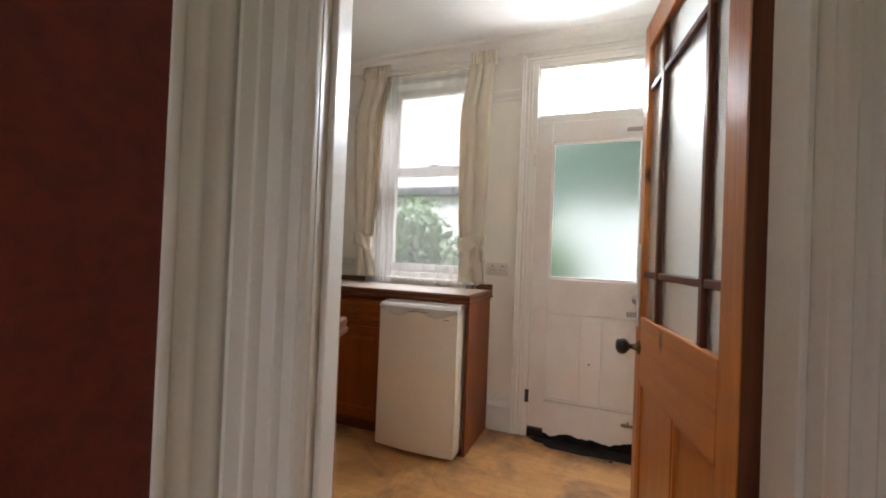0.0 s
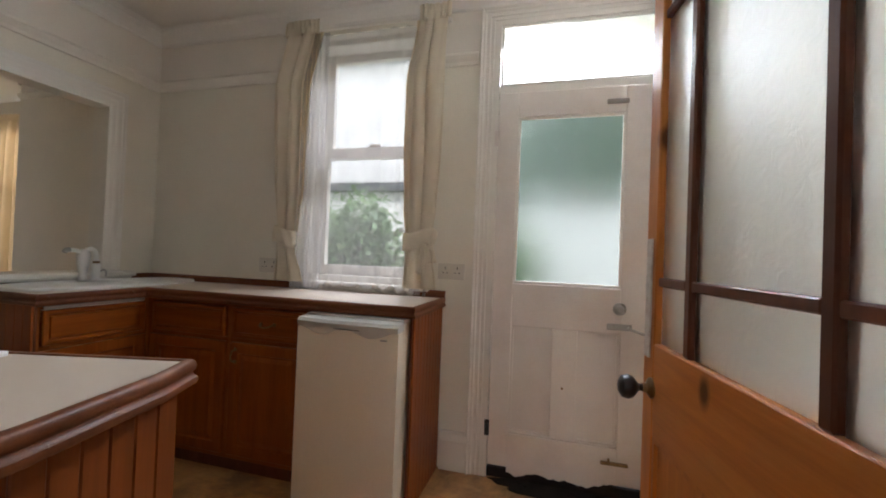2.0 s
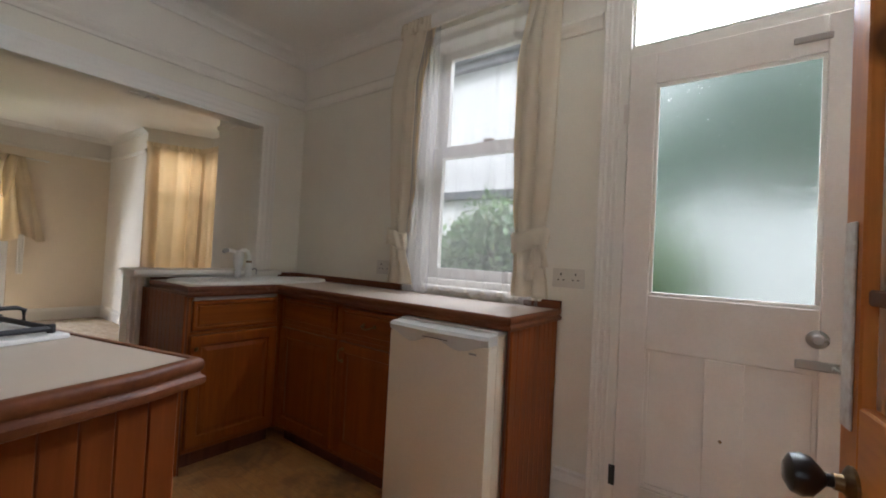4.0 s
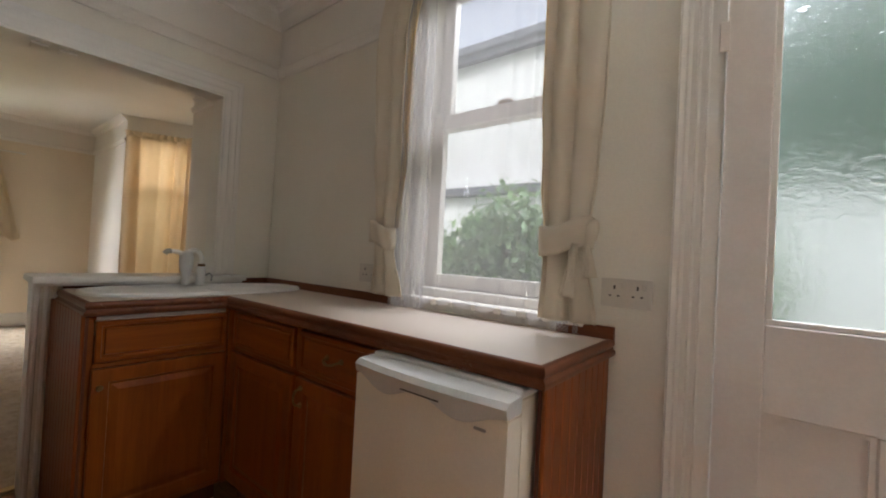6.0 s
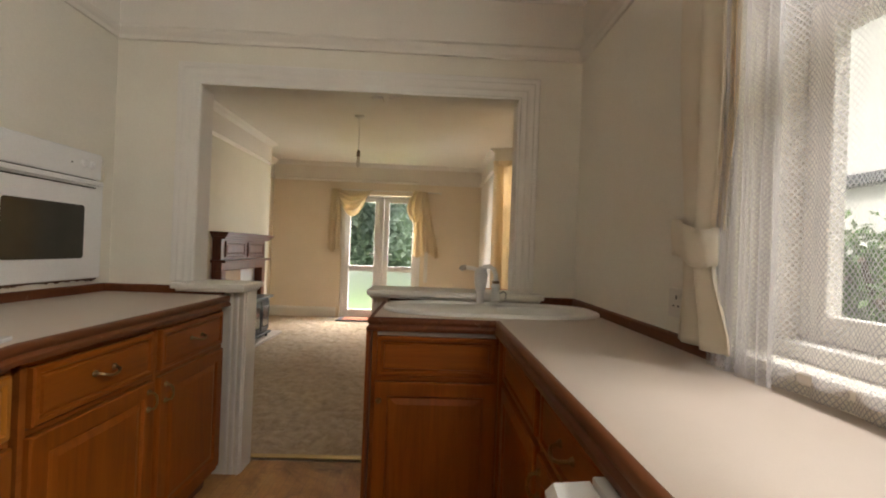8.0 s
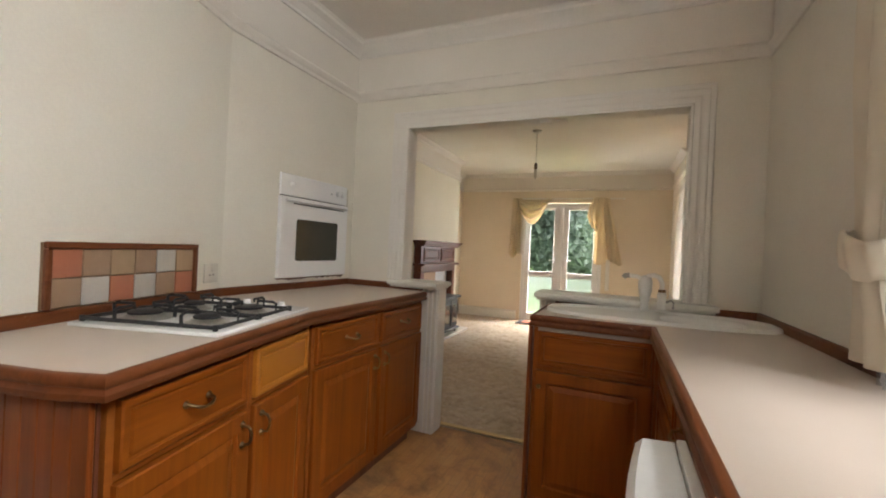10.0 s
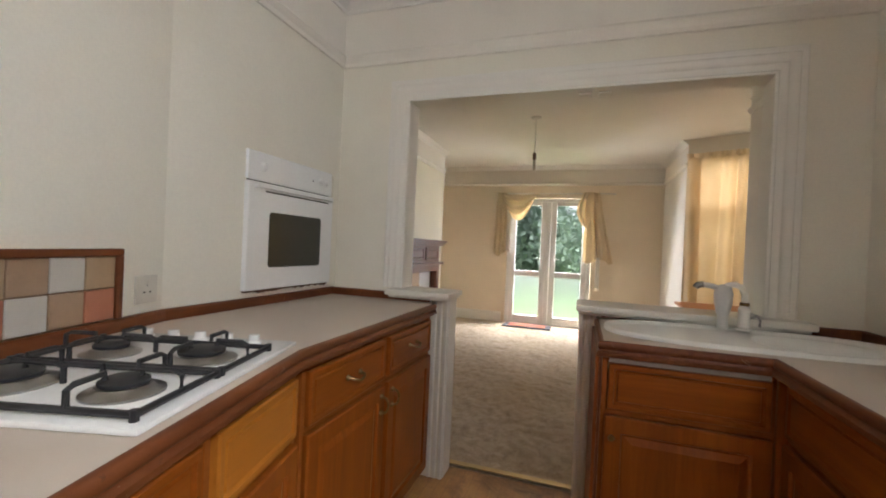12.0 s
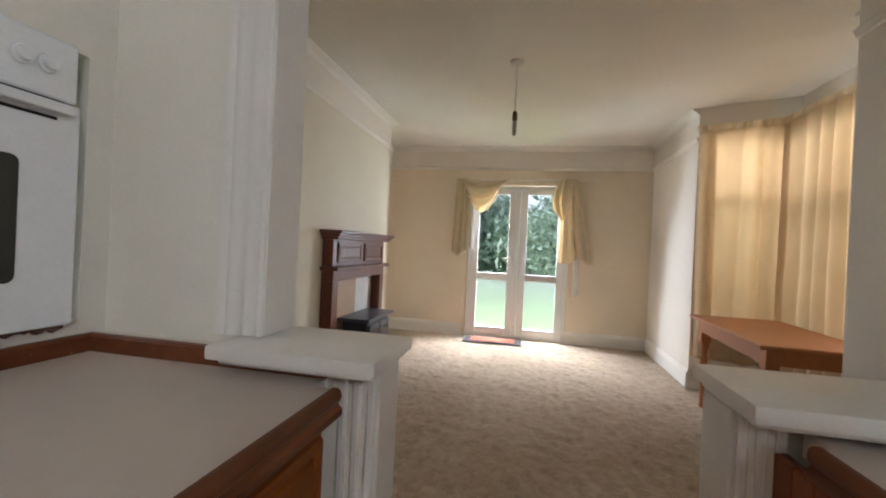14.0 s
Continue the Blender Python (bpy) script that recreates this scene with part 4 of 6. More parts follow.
def pull(parent, x, z, y, upright=False, size=0.075):
    """A swan-neck brass pull with two bosses."""
    bm = B()
    h = size / 2
    pts = []
    for i in range(13):
        a = -1 + 2 * i / 12
        d = -0.012 - 0.018 * (1 - a * a) ** 0.5 if abs(a) < 1 else -0.004
        sag = -0.012 * (1 - a * a)
        pts.append((x + a * h, y + d, z + sag) if not upright else (x, y + d, z + a * h))
    tube(bm, pts, 0.0042, 8)
    for s in (-1, 1):
        p = (x + s * h, y, z) if not upright else (x, y, z + s * h)
        cyl(bm, (p[0], y, p[2]), (p[0], y - 0.008, p[2]), 0.010, 0.006, 12)
    return part("handle", bm, BRASS, parent, "aged brass pull", smooth=True)


def cabinet(m, w, depth, label, drawer=True, door_handle=None, drawer_handle=True, drawer_mat=None, top=0.858, small_knob=False, body_top=None, group="kitchen base units"):
    """A base unit. Local x along the front from its left end, front at y = 0 looking to -y, z up."""
    c = thing("base_cabinet", m, label, "cabinet", group)
    bm = box(B(), 0, w, 0.022, depth, 0.09, body_top or top, 0.001)
    part("body", bm, CAB, c)
    part("plinth", box(B(), 0.0, w, 0.06, 0.075, 0.0, 0.09), MAHOG, c, "dark plinth")
    bm = box(B(), 0, w, 0.004, 0.0215, top - 0.022, top, 0.002)
    box(bm, 0, 0.018, 0.004, 0.0215, 0.11, top - 0.022, 0.001)
    box(bm, w - 0.018, w, 0.004, 0.0215, 0.11, top - 0.022, 0.001)
    box(bm, 0.018, w - 0.018, 0.004, 0.0215, 0.665, 0.680, 0.001)
    box(bm, 0, w, 0.004, 0.0215, 0.088, 0.112, 0.002)
    part("face_frame", bm, CAB_FRAME, c)
    if drawer:
        d = part("drawer", raised(B(), 0.020, w - 0.020, 0.684, top - 0.026, -0.012, 0.02, 0.016, 0.003), drawer_mat or CAB_X, c)
        if drawer_handle:
            pull(d, w / 2, 0.765, -0.012)
    dr = part("door", raised(B(), 0.014, w - 0.014, 0.114, 0.662, -0.014, 0.02), CAB, c)
    if door_handle is not None:
        if small_knob:
            part("handle", lathe(B(), [(0.005, 0), (0.005, 0.01), (0.011, 0.018), (0.009, 0.024), (0.002, 0.025)], 14, m=Matrix.Translation((door_handle, -0.014, 0.60)) @ Matrix.Rotation(radians(90), 4, "X")), BRASS, dr, "small brass knob", smooth=True)
        else:
            pull(dr, door_handle, 0.60, -0.014, True, 0.06)
    return c


A1 = math.degrees(math.atan2(-0.194, -0.834))      # along the slanted front
ANG = pose(-0.640, 1.588, 0, 0, 0, A1)
cabinet(ANG @ pose(0.03, 0, 0), 0.445, 0.30, "orange oak base unit with drawer under the hob worktop", door_handle=0.40)
cabinet(ANG @ pose(0.477, 0, 0), 0.36, 0.40, "orange oak base unit with paler false drawer below the hob", door_handle=0.045, drawer_handle=False, drawer_mat=CAB_GOLD)
cabinet(pose(-1.476, 1.398, 0, 0, 0, 180), 0.485, 0.55, "orange oak base unit with drawer beside the hob", door_handle=0.44)
cabinet(pose(-1.963, 1.398, 0, 0, 0, 180), 0.485, 0.55, "orange oak base unit at the low wall", door_handle=0.045)
cabinet(pose(-2.010, 2.160, 0, 0, 0, 90), 0.485, 0.44, "dark oak base unit under the sink with false drawer", door_handle=0.035, drawer_handle=False, small_knob=True, body_top=0.70)
cabinet(pose(-2.008, 2.662, 0), 0.508, 0.43, "dark oak corner base unit with drawer", drawer_handle=False)
cabinet(pose(-1.498, 2.662, 0), 0.455, 0.43, "dark oak base unit with drawer beside the fridge", door_handle=0.05)
tagged(part("sink_gap_strip", box(B(), -2.004, -2.000, 2.18, 2.62, 0.836, 0.860), PRINT_GREY), "pale metal strip showing between sink worktop and unit", "strip")


tagged(part("corner_filler", box(B(), -2.06, -1.998, 2.637, 2.70, 0.09, 0.857, 0.002), CAB), "oak filler strip in the corner between base units", "filler strip")


def board_panel(name, m, w, h, n, label):
    """Tongue-and-groove end panel, one plank a piece; face looking to -y."""
    e = thing(name, m, label, "panel")
    part("backing", box(B(), 0.0, w, 0.012, 0.02, 0.0, h), MAHOG, e)
    pw = w / n
    bm = box(B(), 0.0003, pw - 0.0003, 0.0, 0.0118, 0.0, h, 0.0025)
    me = mesh_of("plank", bm, BOARD)
    for i in range(n):
        o = new("plank", me)
        o.parent = e
        o.matrix_basis = pose(i * pw, 0, 0)
    return e


board_panel("end_panel", pose(-0.554, 2.655, 0, 0, 0, 90) @ pose(0, -0.025, 0), 0.44, 0.858, 9, "dark vertical matchboard end panel beside the fridge")
board_panel("end_panel", pose(-2.550, 2.138, 0), 0.550, 0.858, 11, "dark vertical matchboard end panel of the sink units")
EA = math.degrees(math.atan2(1.595 - 1.075, -0.640 + 0.565))
board_panel("end_panel", pose(-0.560, 1.085, 0, 0, 0, EA), 0.51, 0.858, 11, "brown vertical matchboard end of the hob units")

# ---- worktops ----
EDGE = [(0.0, 0.852), (-0.013, 0.8515), (-0.0185, 0.854), (-0.0205, 0.860), (-0.0195, 0.867), (-0.0135, 0.872), (-0.0125, 0.877), (-0.0165, 0.882), (-0.0175, 0.890), (-0.0155, 0.898), (-0.010, 0.9025), (0.000, 0.9025), (0.002, 0.9005)]
UP = [(0, 0.9), (0.017, 0.9), (0.017, 0.932), (0.012, 0.938), (0, 0.938)]


def worktop(name, poly, edge, upstands, label):
    e = thing(name, pose(0, 0, 0), label, "worktop")
    part("top", slab(B(), poly, 0.860, 0.900), LAMI, e)
    part("edging", sweep(B(), edge, EDGE), TRIM, e, "dark moulded timber edging", smooth=True)
    for u in upstands:
        part("upstand", sweep(B(), u, UP), TRIM, e, "dark timber upstand")
    return e


HP = [(-2.514, 0.782), (-1.55, 0.782), (-0.545, 1.0605), (-0.565, 1.30), (-0.610, 1.520), (-0.645, 1.610), (-1.45, 1.402), (-2.472, 1.400), (-2.472, 1.362), (-2.514, 1.362)]
worktop("hob_worktop", HP, [(-0.545, 1.0605), (-0.565, 1.30), (-0.610, 1.520), (-0.645, 1.610), (-1.45, 1.402), (-2.472, 1.400)],
        [[(-2.530, 1.362), (-2.530, 0.782), (-1.55, 0.782), (-0.545, 1.0605)]], "beige laminate worktop with slanted front under the hob")
# the top, slit to the hole that takes the bowl
LP = [(-2.478, 2.160), (-2.005, 2.160), (-2.005, 2.634), (-0.535, 2.634), (-0.535, 3.106), (-2.538, 3.106), (-2.538, 2.8451), (-2.425, 2.8451), (-2.425, 3.025), (-2.125, 3.025), (-2.125, 2.665), (-2.425, 2.665), (-2.425, 2.8450), (-2.538, 2.8450), (-2.538, 2.172), (-2.478, 2.172)]
worktop("sink_worktop", LP, [(-2.478, 2.160), (-2.005, 2.160), (-2.005, 2.634), (-0.535, 2.634), (-0.535, 3.106)],
        [[(-1.49, 3.109), (-2.556, 3.109), (-2.556, 2.172)], [(-0.52, 3.109), (-0.70, 3.109)]], "beige laminate L-shaped worktop with timber edging")

setting("trim_worktop_end", box(B(), -2.5595, -2.5305, 0.79, 1.36, 0.86, 0.936, 0.002), WALL_K, "painted plaster strip behind the worktop upstand", "trim")

# ---- fridge ----
fr = thing("fridge", pose(-1.032, 2.545, 0, 0, 0, -0.8) @ Matrix.Diagonal((1.0, 1.0, 1.014, 1.0)), "cream undercounter fridge with grey top edge", "fridge")
part("cabinet", box(B(), 0.004, 0.471, 0.062, 0.52, 0.025, 0.82, 0.006), FRIDGE, fr)
bm = B()
n = 12
pf = [(0.475 * i / n, -0.016 * math.sin(math.pi * i / n)) for i in range(n + 1)]
slab(bm, pf + [(0.475, 0.056), (0, 0.056)], 0.03, 0.790)
bmesh.ops.bevel(bm, geom=[e for e in bm.edges if abs(e.verts[0].co.z - e.verts[1].co.z) < 1e-4], offset=0.004, segments=2, affect="EDGES")
fdoor = part("door", bm, FRIDGE, fr, smooth=True)
# grip: a curved overhang along the top of the door
bm = B()
prof = []
m_ = 24
top = []
for i in range(m_ + 1):
    u = i / m_
    bow = -0.016 * math.sin(math.pi * u)
    dip = 0.5 * (1 + math.cos(2 * math.pi * u))
    zlow = 0.794 - 0.030 * math.sin(2 * math.pi * u) ** 2
    x = 0.475 * u
    top.append([bm.verts.new(p) for p in ((x, 0.056, 0.792), (x, bow + 0.001, zlow - 0.004), (x, bow - 0.004, zlow), (x, bow - 0.008, 0.812), (x, bow + 0.004, 0.824), (x, 0.056, 0.828))])
for a, b in zip(top, top[1:]):
    for k in range(6):
        bm.faces.new((a[k], b[k], b[(k + 1) % 6], a[(k + 1) % 6]))
bm.faces.new(top[0])
bm.faces.new(top[-1][::-1])
bmesh.ops.recalc_face_normals(bm, faces=bm.faces[:])
part("grip", bm, FRIDGE_GREY, fdoor, "pale grey moulded grip", smooth=True)
# no slot is cut; a dark strip carries its shade
part("grip_slot", box(B(), 0.19, 0.31, -0.0252, -0.022, 0.790, 0.793, 0.001), GAPDARK, fdoor, "dark slot in the grip")
part("top_cap", box(B(), 0.0, 0.475, 0.058, 0.53, 0.8205, 0.836, 0.005, 2), PLASTIC, fr, "white top cap", smooth=True)
part("kick_plate", box(B(), 0.02, 0.455, 0.075, 0.09, 0.0, 0.025), GAPDARK, fr)
part("badge", box(B(), 0.40, 0.43, -0.0125, -0.0085, 0.756, 0.762, 0.001), STEEL, fdoor)

# ---- hob ----
HOB = SKEW @ pose(0.214, 0.077, 0.9)
hob = thing("gas_hob", HOB, "white enamel four-burner gas hob with black pan supports", "hob")
part("plate", box(B(), 0, 0.548, 0, 0.468, 0.0005, 0.012, 0.005, 2), ENAMEL, hob, smooth=True)
for x, y, r in ((0.21, 0.13, 0.036), (0.21, 0.34, 0.05), (0.42, 0.13, 0.05), (0.42, 0.34, 0.04)):
    bn = part("burner", lathe(B(), [(r + 0.022, 0.012), (r + 0.022, 0.016), (r + 0.006, 0.020), (r, 0.026), (r * 0.6, 0.027)], 24, (x, y, 0)), STEEL, hob, "burner ring", smooth=True)
    part("burner_cap", lathe(B(), [(r * 0.92, 0.0275), (r * 0.95, 0.034), (r * 0.7, 0.039), (0.004, 0.04)], 24, (x, y, 0)), IRON, bn, "black burner cap", smooth=True)
for k in range(5):
    y = 0.09 + 0.072 * k
    part("control_knob", lathe(B(), [(0.018, 0.012), (0.018, 0.018), (0.014, 0.022), (0.013, 0.036), (0.003, 0.037)], 16, (0.055, y, 0)), ENAMEL, hob, "white control knob", smooth=True)
for x0, x1 in ((0.115, 0.310), (0.325, 0.525)):
    s = part("pan_support", B(), IRON, hob, "black wire pan support")
    bm = B()
    a, b, c, d = x0, x1, 0.025, 0.445
    rr = 0.006
    pts = [(a, c), (b, c), (b, d), (a, d), (a, c)]
    for (p, q), (u, v) in zip(pts, pts[1:]):
        tube(bm, [(p, q, 0.022), (u, v, 0.022)], rr, 6)
    xm = (a + b) / 2
    for cy in (0.13, 0.34):
        for p, q in (((a, cy), (xm - 0.035, cy)), ((b, cy), (xm + 0.035, cy)), ((xm, cy - 0.105 if cy < 0.2 else cy - 0.105), (xm, cy - 0.035)), ((xm, cy + 0.105), (xm, cy + 0.035))):
            tube(bm, [(p[0], p[1], 0.022), (p[0], p[1], 0.05), (p[0] * 0.8 + q[0] * 0.2, p[1] * 0.8 + q[1] * 0.2, 0.056), (q[0], q[1], 0.056), (q[0], q[1], 0.045)], 0.005, 6)
    for p in ((a, c), (b, c), (b, d), (a, d)):
        tube(bm, [(p[0], p[1], 0.0125), (p[0], p[1], 0.03)], 0.007, 6)
    bm.to_mesh(s.data)
    bm.free()

# ---- tile splashback ----
ts = thing("tile_splashback", SKEW @ pose(0.181, 0.0, 0.0), "framed panel of mixed terracotta, tan and pale tiles", "tiles")
TW = 0.597
part("backing", box(B(), 0.0, TW, 0.0005, 0.008, 0.940, 1.135), GROUT, ts)
bm = box(B(), 0.0, TW, 0.0085, 0.024, 1.118, 1.138, 0.003)
box(bm, 0.0, 0.018, 0.0085, 0.024, 0.940, 1.118, 0.003)
box(bm, TW - 0.018, TW, 0.0085, 0.024, 0.940, 1.118, 0.003)
part("frame", bm, TRIM, ts, "dark timber frame")
tiles_mesh = []
tw, th = (TW - 0.036) / 6, 0.0885
for mtl in TILES:
    tiles_mesh.append(mesh_of("tile", box(B(), 0.002, tw - 0.002, 0.0085, 0.0145, 0.002, th - 0.002, 0.0015), mtl))
for row, kinds in ((0, [3, 1, 2, 0, 2, 1]), (1, [3, 2, 1, 3, 1, 0])):
    for col, kd in enumerate(kinds if row else [0, 1, 2, 0, 2, 1]):
        o = new("tile", tiles_mesh[kd])
        o.parent = ts
        o.matrix_basis = pose(0.018 + col * tw, 0, 0.941 + row * th)

# ---- built-in oven ----
ov = thing("oven", pose(-1.884, 0.78, 0.965, 0, 0, 180) @ Matrix.Diagonal((0.963, 1.0, 1.0, 1.0)), "white built-in oven with dark window in the wall", "oven")
part("housing", box(B(), 0.008, 0.592, 0.0, 0.16, 0.008, 0.572), GAPDARK, ov)
part("control_panel", box(B(), -0.007, 0.607, -0.016, -0.001, 0.460, 0.580, 0.004), ENAMEL, ov)
od = part("door", box(B(), -0.007, 0.607, -0.026, -0.001, 0.002, 0.454, 0.006, 2), ENAMEL, ov)
bm = B()
pts = []
for (cx, cz), a0 in zip(((0.134, 0.111), (0.482, 0.111), (0.482, 0.318), (0.134, 0.318)), (180, 270, 0, 90)):
    for k in range(5):
        a = radians(a0 + k * 22.5)
        pts.append((cx + 0.015 * math.cos(a), cz + 0.015 * math.sin(a)))
fr_ = [bm.verts.new((x, -0.0295, z)) for x, z in pts]
bk_ = [bm.verts.new((x, -0.0262, z)) for x, z in pts]
bm.faces.new(fr_)
for i in range(len(pts)):
    bm.faces.new((fr_[i], fr_[(i + 1) % len(pts)], bk_[(i + 1) % len(pts)], bk_[i]))
bmesh.ops.recalc_face_normals(bm, faces=bm.faces[:])
part("window", bm, BLACK_GLASS, od, "dark glass oven window")
part("handle", box(B(), 0.02, 0.58, -0.048, -0.0265, 0.428, 0.440, 0.004, 2), ENAMEL, od, "white handle rail", smooth=True)
# dark strip gives the vent's inner shade by colour, without a cut
part("vent_slot", box(B(), 0.09, 0.56, -0.0272, -0.0262, 0.415, 0.421), GAPDARK, od, "dark vent slot")
for x in (0.085, 0.500, 0.545):
    part("control_knob", lathe(B(), [(0.019, 0), (0.018, 0.006), (0.014, 0.008), (0.012, 0.018), (0.002, 0.019)], 16, m=Matrix.Translation((x, -0.016, 0.522)) @ Matrix.Rotation(radians(90), 4, "X")), ENAMEL, ov, "white oven knob", smooth=True)
part("indicator", cyl(B(), (0.435, -0.0175, 0.516), (0.435, -0.0155, 0.516), 0.004, seg=10), GAPDARK, ov)
bm = B()
lo = [-0.003 - 0.016 * abs(noise.noise(Vector((k * 0.37, 1, 2)))) for k in range(61)]
vv = [[bm.verts.new(q) for q in ((0.01 * k, -0.012, 0.0045), (0.01 * k, -0.012, lo[k]), (0.01 * k, -0.002, lo[k]), (0.01 * k, -0.002, 0.0045))] for k in range(61)]
for a, b in zip(vv, vv[1:]):
    for k in range(4):
        bm.faces.new((a[k], b[k], b[(k + 1) % 4], a[(k + 1) % 4]))
part("scorched_edge", bm, plain("rusty brown stain", (0.17, 0.09, 0.05), (0.09, 0.045, 0.03), 0.9, scale=60), ov, "rusty crumbling lower edge")

# ---- sink and tap ----
sink = thing("sink", pose(-2.275, 2.640, 0.9), "white inset sink with rounded ends and smooth drainer", "sink")


def rim(t, a, b, k=2.6):
    c, s = math.cos(t), math.sin(t)
    return (a * math.copysign(abs(c) ** (2 / k), c), b * math.copysign(abs(s) ** (2 / k), s))


NS = 72


def loop(bm, a, b, z, k, cx=0.0, cy=0.0):
    return [bm.verts.new((cx + rim(2 * math.pi * i / NS, a, b, k)[0], cy + rim(2 * math.pi * i / NS, a, b, k)[1], z)) for i in range(NS)]


def bridge(bm, a, b):
    for i in range(NS):
        bm.faces.new((a[i], a[(i + 1) % NS], b[(i + 1) % NS], b[i]))


# outer shape, then a flat deck with the bowl let into it
bm = B()
BC = 0.19
rs = [loop(bm, 0.200, 0.455, 0.0, 2.7), loop(bm, 0.212, 0.467, 0.001, 2.7), loop(bm, 0.212, 0.467, 0.010, 2.7), loop(bm, 0.207, 0.462, 0.016, 2.7), loop(bm, 0.197, 0.452, 0.0165, 2.7), loop(bm, 0.188, 0.443, 0.012, 2.7), loop(bm, 0.180, 0.435, 0.005, 2.7), loop(bm, 0.174, 0.429, 0.004, 2.7), loop(bm, 0.168, 0.423, 0.004, 2.7)]
for a, b in zip(rs, rs[1:]):
    bridge(bm, a, b)
bw = [loop(bm, 0.142, 0.168, 0.004, 2.8, 0, BC), loop(bm, 0.139, 0.165, 0.004, 2.8, 0, BC), loop(bm, 0.135, 0.161, 0.001, 2.8, 0, BC), loop(bm, 0.130, 0.156, -0.008, 2.8, 0, BC), loop(bm, 0.116, 0.142, -0.125, 2.8, 0, BC), loop(bm, 0.095, 0.125, -0.142, 3.0, 0, BC), loop(bm, 0.03, 0.03, -0.146, 2.0, 0, BC)]
for a, b in zip(bw, bw[1:]):
    bridge(bm, a, b)
bm.faces.new(bw[-1])
bridge(bm, rs[-1], bw[0])
bmesh.ops.recalc_face_normals(bm, faces=bm.faces[:])
part("basin", bm, SINKW, sink, smooth=True)
part("waste", lathe(B(), [(0.028, -0.1455), (0.028, -0.1435), (0.018, -0.1435), (0.004, -0.145)], 20, (0.0, 0.19, 0)), STEEL, sink, "steel waste", smooth=True)

tap = thing("mixer_tap", pose(-2.452, 2.655, 0.914) @ Matrix.Diagonal((0.9, 0.9, 0.92, 1)), "old white mixer tap with curved spout and lever", "tap")
part("body", lathe(B(), [(0.030, 0.0), (0.030, 0.006), (0.023, 0.012), (0.021, 0.075), (0.025, 0.085), (0.018, 0.10), (0.014, 0.105)], 20, (0, 0.035, 0)), SINKW, tap, smooth=True)
part("collar", lathe(B(), [(0.016, 0.100), (0.019, 0.104), (0.019, 0.112), (0.015, 0.116)], 18, (0, 0.035, 0)), BRASS, tap, "brass collar", smooth=True)
part("spout", tube(B(), [(0, 0.035, 0.112), (0.0, 0.034, 0.15), (0.004, 0.02, 0.178), (0.01, -0.005, 0.190), (0.018, -0.035, 0.184), (0.022, -0.05, 0.165)], 0.013, 12), SINKW, tap, smooth=True)
part("column", lathe(B(), [(0.024, 0.0), (0.020, 0.01), (0.020, 0.05), (0.027, 0.075), (0.034, 0.11), (0.036, 0.15), (0.028, 0.178), (0.010, 0.188)], 20, (0.012, -0.048, 0)), PLASTIC, tap, "pale swollen filter column", smooth=True)
part("arm", tube(B(), [(0.012, -0.05, 0.16), (0.018, -0.09, 0.178), (0.022, -0.135, 0.183)], 0.012, 10), SINKW, tap, smooth=True)
part("arm_end", tube(B(), [(0.022, -0.130, 0.183), (0.0225, -0.15, 0.180), (0.024, -0.158, 0.168)], 0.014, 10), STEEL, tap, "grey nozzle", smooth=True)
part("lever", tube(B(), [(0.0, 0.055, 0.05), (0.004, 0.08, 0.062), (0.008, 0.092, 0.05), (0.008, 0.09, 0.02)], 0.006, 8), STEEL, tap, "steel side lever", smooth=True)

# ---- sockets ----
def socket(m, double, label):
    w = 0.146 if double else 0.086
    e = thing("wall_socket", m, label, "socket")
    part("plate", box(B(), 0, w, -0.009, -0.0005, 0, 0.086, 0.003, 2), SOCKET, e, smooth=True)
    for cx in ((0.040, 0.106) if double else (0.043,)):
        bm = B()
        box(bm, cx - 0.003, cx + 0.003, -0.0102, -0.0092, 0.054, 0.066)
        box(bm, cx - 0.016, cx - 0.008, -0.0102, -0.0092, 0.032, 0.037)
        box(bm, cx + 0.008, cx + 0.016, -0.0102, -0.0092, 0.032, 0.037)
        # dark blocks on the plate put in the shade of uncut holes
        part("pin_holes", bm, PINHOLE, e)
        part("rocker", box(B(), cx - 0.006 + (0.018 if double else 0), cx + 0.006 + (0.018 if double else 0), -0.013, -0.0092, 0.056, 0.074, 0.002), SOCKET, e)
    return e


socket(pose(-0.565, 3.11, 1.0), True, "white double wall socket beside the window")
socket(pose(-1.705, 3.11, 0.985), True, "white double wall socket above the worktop")
socket(SKEW @ pose(0.118, 0, 0.968, 0, 0, 180), False, "white single wall socket beside the tiles")

